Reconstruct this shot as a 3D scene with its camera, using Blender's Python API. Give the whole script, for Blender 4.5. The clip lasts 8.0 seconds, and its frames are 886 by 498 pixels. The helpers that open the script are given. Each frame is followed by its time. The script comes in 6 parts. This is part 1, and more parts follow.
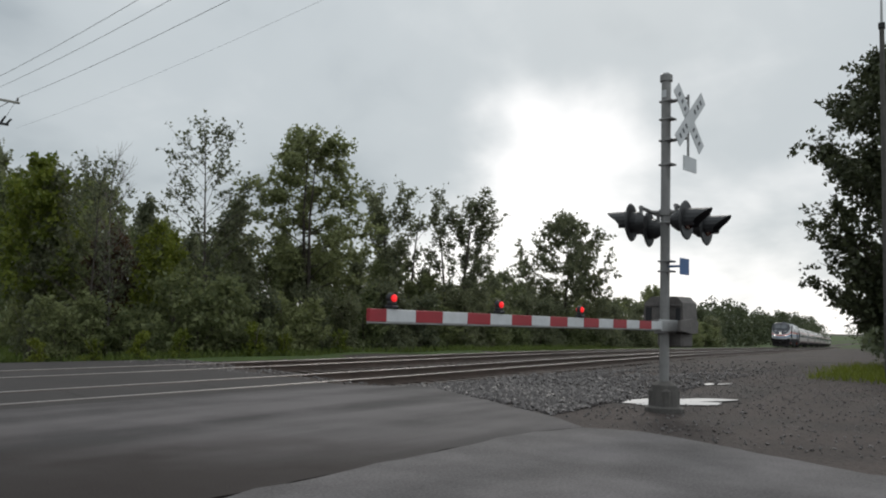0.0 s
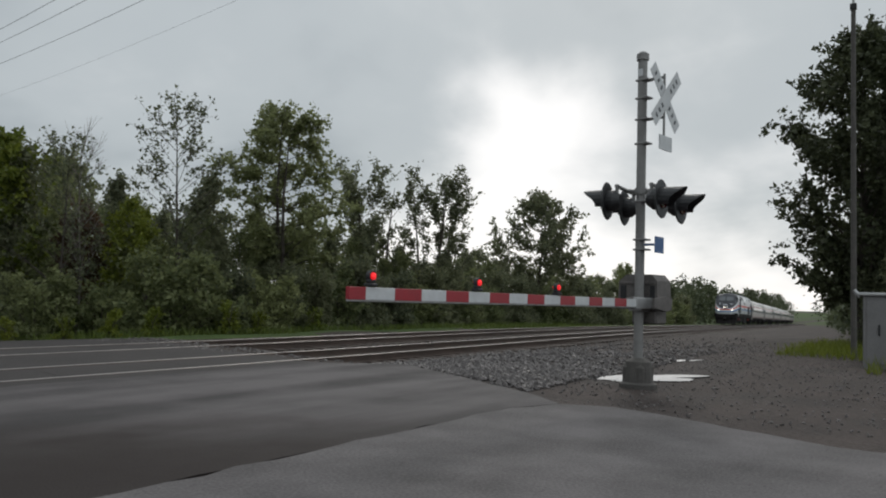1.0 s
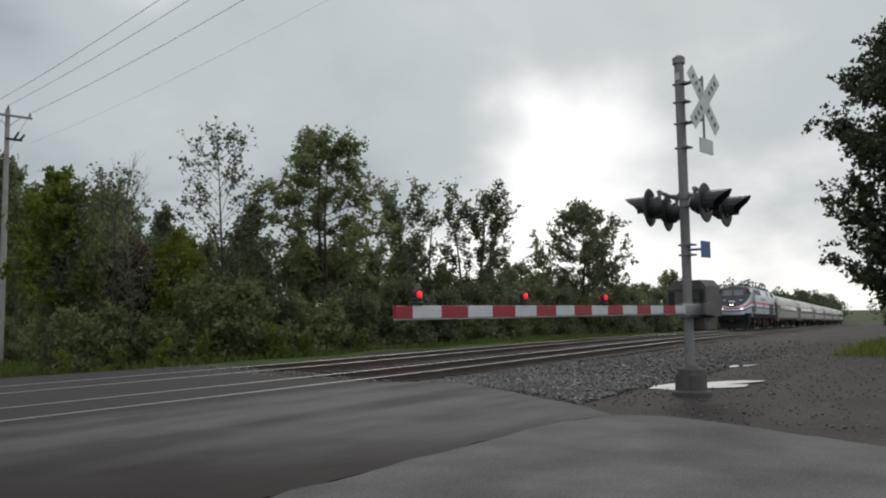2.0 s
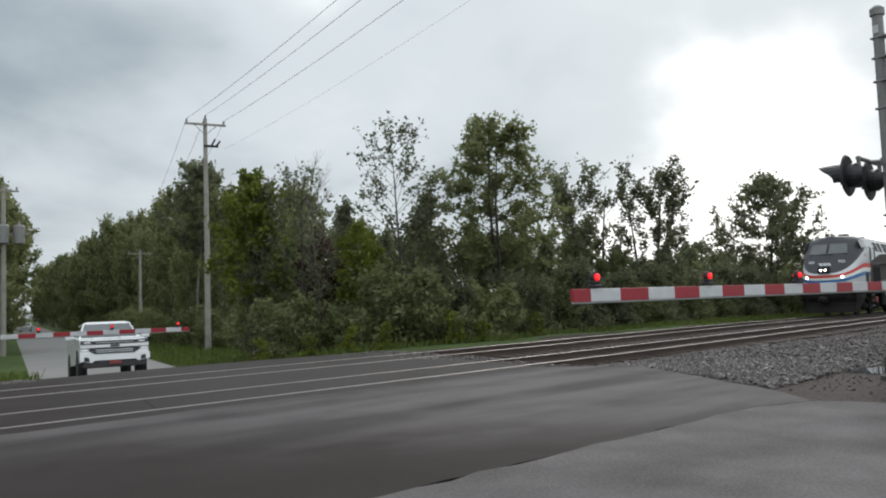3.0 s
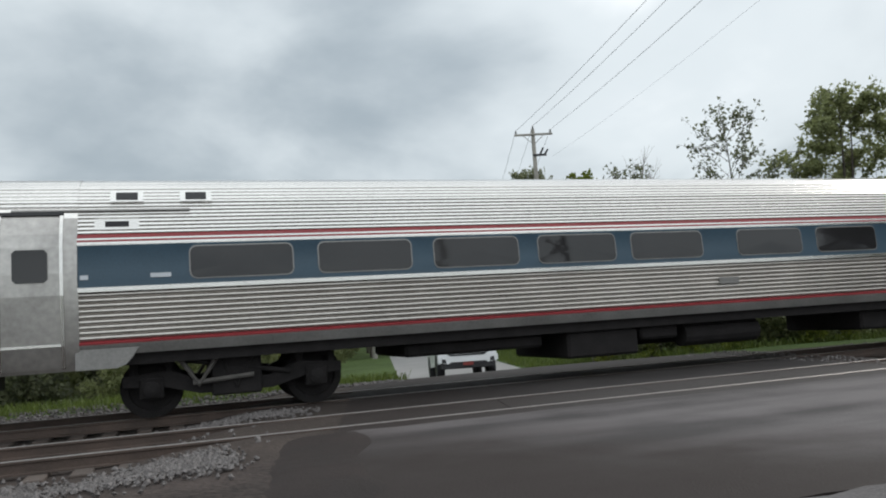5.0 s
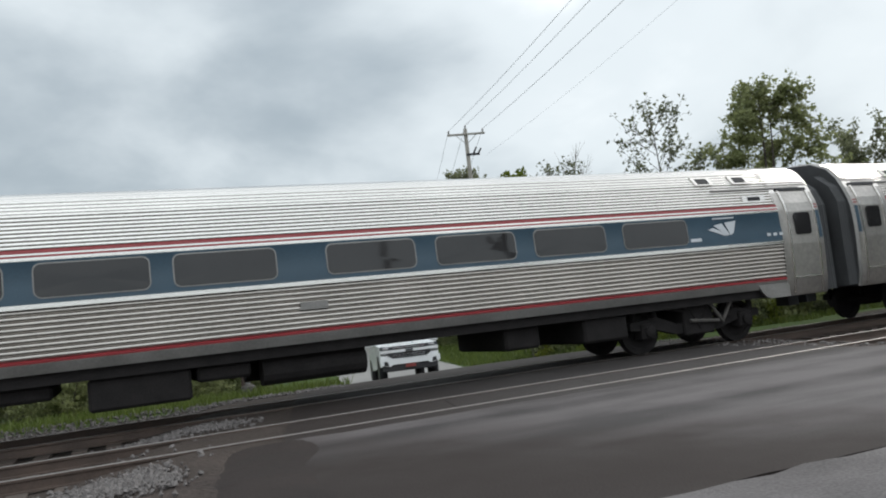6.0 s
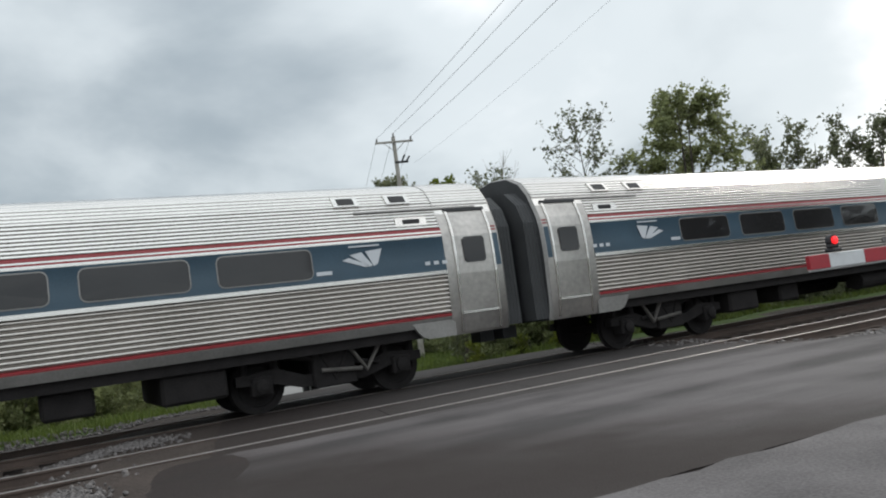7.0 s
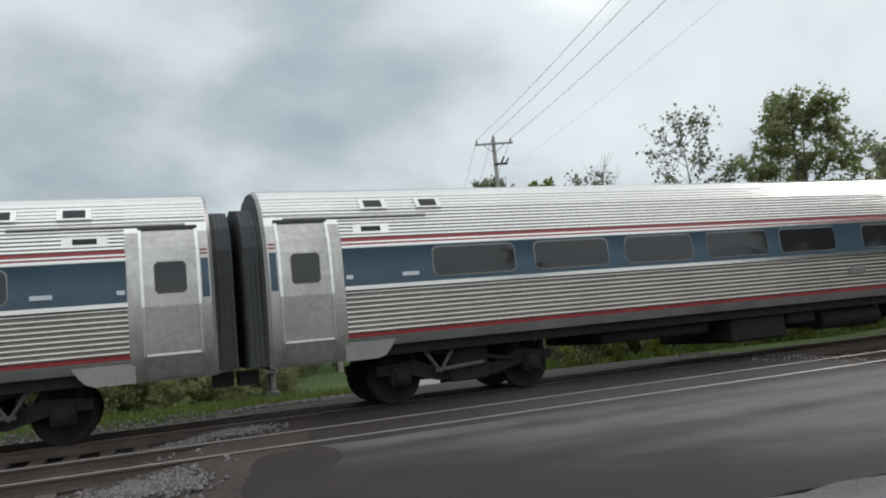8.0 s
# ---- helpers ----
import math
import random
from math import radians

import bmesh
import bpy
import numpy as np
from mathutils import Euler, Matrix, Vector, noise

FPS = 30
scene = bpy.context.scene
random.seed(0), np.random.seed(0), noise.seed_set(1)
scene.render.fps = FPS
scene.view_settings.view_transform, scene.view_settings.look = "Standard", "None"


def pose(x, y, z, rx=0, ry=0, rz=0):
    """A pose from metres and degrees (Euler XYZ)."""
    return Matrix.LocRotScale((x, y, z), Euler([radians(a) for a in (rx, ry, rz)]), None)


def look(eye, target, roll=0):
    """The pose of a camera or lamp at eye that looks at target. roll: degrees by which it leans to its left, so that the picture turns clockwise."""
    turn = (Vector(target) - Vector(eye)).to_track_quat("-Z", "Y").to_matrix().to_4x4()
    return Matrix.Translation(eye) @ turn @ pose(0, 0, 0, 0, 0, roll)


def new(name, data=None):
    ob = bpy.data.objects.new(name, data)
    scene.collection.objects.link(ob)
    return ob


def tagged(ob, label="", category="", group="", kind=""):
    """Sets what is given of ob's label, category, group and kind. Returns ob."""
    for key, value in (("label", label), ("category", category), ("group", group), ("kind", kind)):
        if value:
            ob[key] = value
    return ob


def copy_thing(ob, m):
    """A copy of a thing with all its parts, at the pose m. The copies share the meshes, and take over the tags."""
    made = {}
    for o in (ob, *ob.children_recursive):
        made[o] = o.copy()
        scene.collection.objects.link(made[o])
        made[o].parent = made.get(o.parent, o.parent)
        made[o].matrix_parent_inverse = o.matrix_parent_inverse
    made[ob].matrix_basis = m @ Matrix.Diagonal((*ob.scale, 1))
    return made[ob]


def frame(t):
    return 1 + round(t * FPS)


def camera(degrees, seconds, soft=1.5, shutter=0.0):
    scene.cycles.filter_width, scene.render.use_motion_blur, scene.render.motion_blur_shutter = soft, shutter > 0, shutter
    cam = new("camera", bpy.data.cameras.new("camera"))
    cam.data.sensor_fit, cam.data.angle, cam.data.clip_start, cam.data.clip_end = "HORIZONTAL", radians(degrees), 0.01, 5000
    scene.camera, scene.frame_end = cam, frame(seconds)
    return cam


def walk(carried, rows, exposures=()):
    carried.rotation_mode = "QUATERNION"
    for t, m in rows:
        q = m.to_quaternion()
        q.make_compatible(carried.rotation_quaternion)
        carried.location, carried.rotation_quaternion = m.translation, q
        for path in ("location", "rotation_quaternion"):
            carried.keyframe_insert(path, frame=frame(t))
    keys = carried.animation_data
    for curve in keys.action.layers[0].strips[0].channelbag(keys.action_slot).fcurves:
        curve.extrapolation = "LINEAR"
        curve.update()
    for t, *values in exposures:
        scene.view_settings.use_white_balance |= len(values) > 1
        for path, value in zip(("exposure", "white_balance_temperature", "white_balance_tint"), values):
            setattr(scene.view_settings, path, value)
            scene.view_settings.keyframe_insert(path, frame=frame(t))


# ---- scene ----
cam = camera(59.07, 8.0, soft=2.0)
PATH = [
    (0.0, 0.064, -0.096, 1.315, 95.16, -1.87, -56.51),
    (0.5, 0.050, -0.075, 1.315, 94.58, -4.41, -59.66),
    (0.6, 0.047, -0.071, 1.315, 95.15, -3.70, -61.48),
    (1.0, 0.035, -0.052, 1.315, 93.60, -1.82, -58.44),
    (1.2, 0.022, -0.033, 1.315, 94.47, -0.52, -58.87),
    (2.3, 0.017, -0.025, 1.315, 94.65, 0.89, -52.47),
    (2.5, 0.014, -0.021, 1.315, 94.60, 0.88, -50.04),
    (3.0, 0.000, -0.000, 1.315, 93.93, 2.00, -42.60),
    (3.5, 0.000, -0.000, 1.315, 94.52, 2.88, -38.57),
    (4.0, -0.008, 0.010, 1.315, 95.60, 3.12, -32.58),
    (4.2, -0.015, 0.020, 1.315, 97.00, 3.56, -28.45),
    (4.5, -0.030, 0.040, 1.315, 96.55, 3.71, -19.98),
    (4.7, -0.040, 0.052, 1.315, 95.90, 3.32, -17.58),
    (5.8, -0.085, 0.110, 1.315, 93.82, 5.95, -22.51),
    (6.0, -0.090, 0.118, 1.315, 94.95, 6.35, -22.88),
    (6.3, -0.095, 0.125, 1.315, 95.66, 7.59, -27.16),
    (6.5, -0.097, 0.127, 1.315, 95.37, 7.20, -28.45),
    (7.0, -0.097, 0.127, 1.315, 94.88, 7.75, -27.95),
    (7.2, -0.097, 0.127, 1.315, 94.67, 7.88, -26.90),
    (7.5, -0.097, 0.127, 1.315, 94.33, 5.06, -20.44),
    (8.0, -0.097, 0.127, 1.315, 95.80, 5.36, -21.03),
]

walk(cam, [(t, pose(x, y, z, rx, ry, rz)) for t, x, y, z, rx, ry, rz in PATH],
     exposures=[(0.0, 0.02), (0.5, -0.13), (1.2, -0.16), (2.5, 0.08), (3.5, 0.50), (4.5, 0.48), (6.0, 0.58), (7.0, 0.49), (7.5, 0.53), (8.0, 0.45)])

# ---- world and sun: a bright overcast with broken cloud, the sun low behind it ----
SUN_AZ, SUN_EL = 20.0, 32.0
world = bpy.data.worlds.new("sky")
scene.world = world
world.use_nodes = True
wn, wl = world.node_tree.nodes, world.node_tree.links
wn.clear()


def wnode(kind, **sets):
    n = wn.new(kind)
    for k, v in sets.items():
        n.inputs[k].default_value = v
    return n


def wmath(op, a, b=None):
    n = wn.new("ShaderNodeMath")
    n.operation = op
    for i, v in enumerate((a, b, 1.0 if op == "MULTIPLY_ADD" else None)):
        if v is None:
            continue
        if isinstance(v, (int, float)):
            n.inputs[i].default_value = v
        else:
            wl.new(v, n.inputs[i])
    return n.outputs[0]


def sun_way():
    a, e = radians(SUN_AZ), radians(SUN_EL)
    return (math.cos(a) * math.cos(e), math.sin(a) * math.cos(e), math.sin(e))


sky = wn.new("ShaderNodeTexSky")
sky.sky_type, sky.sun_disc = "NISHITA", False
sky.sun_elevation, sky.sun_rotation = radians(SUN_EL), radians(90 - SUN_AZ)
coords = wn.new("ShaderNodeTexCoord")
sep = wn.new("ShaderNodeSeparateXYZ")
wl.new(coords.outputs["Generated"], sep.inputs[0])
lift = wmath("ADD", wmath("MAXIMUM", sep.outputs[2], 0.0), 0.38)
flat = wn.new("ShaderNodeCombineXYZ")
wl.new(wmath("DIVIDE", sep.outputs[0], lift), flat.inputs[0])
wl.new(wmath("DIVIDE", sep.outputs[1], lift), flat.inputs[1])
flat.inputs[2].default_value = 3.7
cloud = wnode("ShaderNodeTexNoise", Scale=1.5, Detail=6.0, Roughness=0.5, Distortion=0.15)
wl.new(flat.outputs[0], cloud.inputs["Vector"])
veil = wnode("ShaderNodeTexNoise", Scale=0.9, Detail=3.0, Roughness=0.5)
wl.new(flat.outputs[0], veil.inputs["Vector"])
aim = wn.new("ShaderNodeVectorMath")
aim.operation = "DOT_PRODUCT"
wl.new(coords.outputs["Generated"], aim.inputs[0])
aim.inputs[1].default_value = sun_way()
glow = wmath("POWER", wmath("MAXIMUM", aim.outputs["Value"], 0.0), 5.0)
low = wmath("POWER", wmath("SUBTRACT", 1.0, wmath("MAXIMUM", sep.outputs[2], 0.0)), 7.0)
amount = wmath("ADD", wmath("MULTIPLY", cloud.outputs["Fac"], 0.75), wmath("MULTIPLY", veil.outputs["Fac"], 0.35))
amount = wmath("ADD", amount, wmath("ADD", wmath("MULTIPLY", glow, 0.15), wmath("MULTIPLY", low, wmath("ADD", 0.05, wmath("MULTIPLY", glow, 0.42)))))
# the larger cloud masses and breaks: bearing from the y axis, height, width in degrees, thickness
shake = wn.new("ShaderNodeVectorMath")
shake.operation = "MULTIPLY_ADD"
wl.new(veil.outputs["Color"], shake.inputs[0])
shake.inputs[1].default_value, shake.inputs[2].default_value = (0.30, 0.30, 0.30), (-0.15, -0.15, -0.15)
way = wn.new("ShaderNodeVectorMath")
way.operation = "ADD"
wl.new(coords.outputs["Generated"], way.inputs[0])
wl.new(shake.outputs[0], way.inputs[1])
toward = wn.new("ShaderNodeVectorMath")
toward.operation = "NORMALIZE"
wl.new(way.outputs[0], toward.inputs[0])
for az, el, wide, k in ((-2, 18, 26, -0.13), (49, 14, 15, -0.13), (80, 20, 17, -0.11), (62, 26, 13, -0.08), (36, 17, 9, 0.06), (62, 8, 14, 0.10), (12, 11, 8, 0.05)):
    dot = wn.new("ShaderNodeVectorMath")
    dot.operation = "DOT_PRODUCT"
    wl.new(toward.outputs[0], dot.inputs[0])
    dot.inputs[1].default_value = (math.sin(radians(az)) * math.cos(radians(el)), math.cos(radians(az)) * math.cos(radians(el)), math.sin(radians(el)))
    mass = wn.new("ShaderNodeMapRange")
    mass.interpolation_type = "SMOOTHSTEP"
    mass.inputs["From Min"].default_value, mass.inputs["From Max"].default_value = math.cos(radians(wide)), 1.0
    mass.inputs["To Max"].default_value = k
    wl.new(dot.outputs["Value"], mass.inputs["Value"])
    amount = wmath("ADD", amount, mass.outputs[0])
ramp = wn.new("ShaderNodeValToRGB")
ramp.color_ramp.interpolation = "EASE"
ramp.color_ramp.elements[0].position, ramp.color_ramp.elements[0].color = 0.36, (0.285, 0.333, 0.368, 1)
ramp.color_ramp.elements[1].position, ramp.color_ramp.elements[1].color = 0.86, (1.20, 1.19, 1.18, 1)
mid = ramp.color_ramp.elements.new(0.60)
mid.color = (0.558, 0.607, 0.632, 1)
wl.new(amount, ramp.inputs[0])
# an overcast sky is brightest overhead, and thinner behind the camera
high = wmath("MULTIPLY", wmath("POWER", wmath("MAXIMUM", sep.outputs[2], 0.0), 3.0), 0.9)
back = wmath("ADD", wmath("MULTIPLY_ADD", wmath("MAXIMUM", wmath("MULTIPLY", sep.outputs[1], -1.0), 0.0), 0.55), high)
clouds_bg = wnode("ShaderNodeBackground", Strength=1.0)
wl.new(back, clouds_bg.inputs["Strength"])
wl.new(ramp.outputs[0], clouds_bg.inputs["Color"])
sky_bg = wnode("ShaderNodeBackground", Strength=0.06)
wl.new(sky.outputs[0], sky_bg.inputs["Color"])
blend = wn.new("ShaderNodeMixShader")
blend.inputs[0].default_value = 0.92
wl.new(sky_bg.outputs[0], blend.inputs[1])
wl.new(clouds_bg.outputs[0], blend.inputs[2])
wout = wn.new("ShaderNodeOutputWorld")
wl.new(blend.outputs[0], wout.inputs[0])

sun = new("sun", bpy.data.lights.new("sun", "SUN"))
sun.data.energy, sun.data.angle, sun.data.color = 0.9, radians(14), (1.0, 0.96, 0.9)
sun.matrix_world = look(Vector(sun_way()) * 100, (0, 0, 0))


# ---- materials ----
def mat(name, color, rough=0.6, metal=0.0, vary=0.25, scale=3.0, grain=60.0, bump=0.15, dist=0.01, dark=None, spec=0.5, rand=0.0, streak=0.0, mud=None, mud_lie=(-0.242, 0.0), even=False):
    """A surface with coarse stains, fine grain, relief, and change from piece to piece."""
    m = bpy.data.materials.new(name)
    m.use_nodes = True
    n, l = m.node_tree.nodes, m.node_tree.links
    b = n["Principled BSDF"]
    b.inputs["Metallic"].default_value = metal
    b.inputs["Specular IOR Level"].default_value = spec
    tc = n.new("ShaderNodeTexCoord")
    big, fine = n.new("ShaderNodeTexNoise"), n.new("ShaderNodeTexNoise")
    for t, s, d in ((big, scale, 5.0), (fine, grain, 3.0)):
        t.inputs["Scale"].default_value, t.inputs["Detail"].default_value = s, d
        l.new(tc.outputs["Object"], t.inputs["Vector"])
    mixf = n.new("ShaderNodeMath")
    mixf.operation = "MULTIPLY_ADD"
    mixf.inputs[1].default_value = 0.6
    l.new(big.outputs["Fac"], mixf.inputs[0])
    half = n.new("ShaderNodeMath")
    half.operation = "MULTIPLY"
    half.inputs[1].default_value = 0.4
    l.new(fine.outputs["Fac"], half.inputs[0])
    l.new(half.outputs[0], mixf.inputs[2])
    fac = mixf.outputs[0]
    if rand:
        info, add = n.new("ShaderNodeObjectInfo"), n.new("ShaderNodeMath")
        add.operation = "MULTIPLY_ADD"
        add.inputs[1].default_value = rand
        l.new(info.outputs["Random"], add.inputs[0])
        l.new(fac, add.inputs[2])
        fac = add.outputs[0]
    if streak:   # worn wheel paths drawn out along the road
        mp, st, ad = n.new("ShaderNodeMapping"), n.new("ShaderNodeTexNoise"), n.new("ShaderNodeMath")
        mp.inputs["Rotation"].default_value = (0, 0, radians(-60))
        mp.inputs["Scale"].default_value = (0.16, 1.1, 1.0)
        st.inputs["Scale"].default_value, st.inputs["Detail"].default_value = 1.0, 4.0
        ad.operation = "MULTIPLY_ADD"
        ad.inputs[1].default_value = streak
        sb = n.new("ShaderNodeMath")
        sb.operation = "SUBTRACT"
        sb.inputs[1].default_value = streak * 0.5
        l.new(tc.outputs["Object"], mp.inputs[0])
        l.new(mp.outputs[0], st.inputs["Vector"])
        l.new(st.outputs["Fac"], ad.inputs[0])
        l.new(fac, ad.inputs[2])
        l.new(ad.outputs[0], sb.inputs[0])
        fac = sb.outputs[0]
    cr = n.new("ShaderNodeValToRGB")
    lo = dark or tuple(c * (1 - vary) for c in color)
    hi = tuple(min(1.0, c * (1 + vary * 0.6)) for c in color)
    cr.color_ramp.elements[0].position, cr.color_ramp.elements[0].color = 0.33, (*lo, 1)
    cr.color_ramp.elements[1].position, cr.color_ramp.elements[1].color = 0.66, (*hi, 1)
    l.new(fac, cr.inputs[0])
    tone = cr.outputs[0]
    if mud:   # soil dragged over the road from its worn edge
        at = n.new("ShaderNodeSeparateXYZ")
        l.new(tc.outputs["Object"], at.inputs[0])
        off = n.new("ShaderNodeMath")
        off.operation = "MULTIPLY_ADD"
        off.inputs[1].default_value = mud_lie[0]
        l.new(at.outputs[1], off.inputs[0])
        l.new(at.outputs[0], off.inputs[2])
        wob = n.new("ShaderNodeMath")
        wob.operation = "MULTIPLY_ADD"
        wob.inputs[1].default_value = -4.0
        l.new(big.outputs["Fac"], wob.inputs[0])
        l.new(off.outputs[0], wob.inputs[2])
        far = n.new("ShaderNodeMapRange")
        far.interpolation_type = "SMOOTHSTEP"
        far.inputs["From Min"].default_value, far.inputs["From Max"].default_value = -2.0 - mud_lie[1], 2.0 - mud_lie[1]
        far.inputs["To Min"].default_value, far.inputs["To Max"].default_value = 1.0, 0.0
        l.new(wob.outputs[0], far.inputs["Value"])
        soil = n.new("ShaderNodeMix")
        soil.data_type = "RGBA"
        l.new(far.outputs[0], soil.inputs[0])
        l.new(tone, soil.inputs[6])
        soil.inputs[7].default_value = (*mud, 1)
        tone = soil.outputs[2]
    l.new(tone, b.inputs["Base Color"])
    rr = n.new("ShaderNodeMapRange")
    rr.inputs["To Min"].default_value, rr.inputs["To Max"].default_value = (rough, rough) if even else (max(0.0, rough - 0.1), min(1.0, rough * 1.2))
    l.new(big.outputs["Fac"], rr.inputs["Value"])
    l.new(rr.outputs[0], b.inputs["Roughness"])
    if bump:
        bp = n.new("ShaderNodeBump")
        bp.inputs["Strength"].default_value, bp.inputs["Distance"].default_value = bump, dist
        l.new(fine.outputs["Fac"], bp.inputs["Height"])
        l.new(bp.outputs[0], b.inputs["Normal"])
    return m


def leaf_mat(name, color, second, through_it=0.4):
    """Leaves: change of green from leaf to leaf, some light through them."""
    m = bpy.data.materials.new(name)
    m.use_nodes = True
    n, l = m.node_tree.nodes, m.node_tree.links
    b = n["Principled BSDF"]
    b.inputs["Roughness"].default_value = 0.55
    b.inputs["Specular IOR Level"].default_value = 0.25
    geo, info, cr = n.new("ShaderNodeNewGeometry"), n.new("ShaderNodeObjectInfo"), n.new("ShaderNodeValToRGB")
    add = n.new("ShaderNodeMath")
    add.operation = "MULTIPLY_ADD"
    add.inputs[1].default_value = 0.55
    sh = n.new("ShaderNodeMath")
    sh.operation = "MULTIPLY"
    sh.inputs[1].default_value = 0.45
    l.new(info.outputs["Random"], sh.inputs[0])
    l.new(geo.outputs["Random Per Island"], add.inputs[0])
    l.new(sh.outputs[0], add.inputs[2])
    cr.color_ramp.elements[0].color, cr.color_ramp.elements[1].color = (*color, 1), (*second, 1)
    l.new(add.outputs[0], cr.inputs[0])
    l.new(cr.outputs[0], b.inputs["Base Color"])
    tr, mx = n.new("ShaderNodeBsdfTranslucent"), n.new("ShaderNodeMixShader")
    l.new(cr.outputs[0], tr.inputs["Color"])
    mx.inputs[0].default_value = through_it
    l.new(b.outputs[0], mx.inputs[1])
    l.new(tr.outputs[0], mx.inputs[2])
    l.new(mx.outputs[0], n["Material Output"].inputs[0])
    return m


def lit(name, color, power):
    m = mat(name, color, 0.3, vary=0.05, bump=0)
    b = m.node_tree.nodes["Principled BSDF"]
    b.inputs["Emission Color"].default_value, b.inputs["Emission Strength"].default_value = (*color, 1), power
    return m


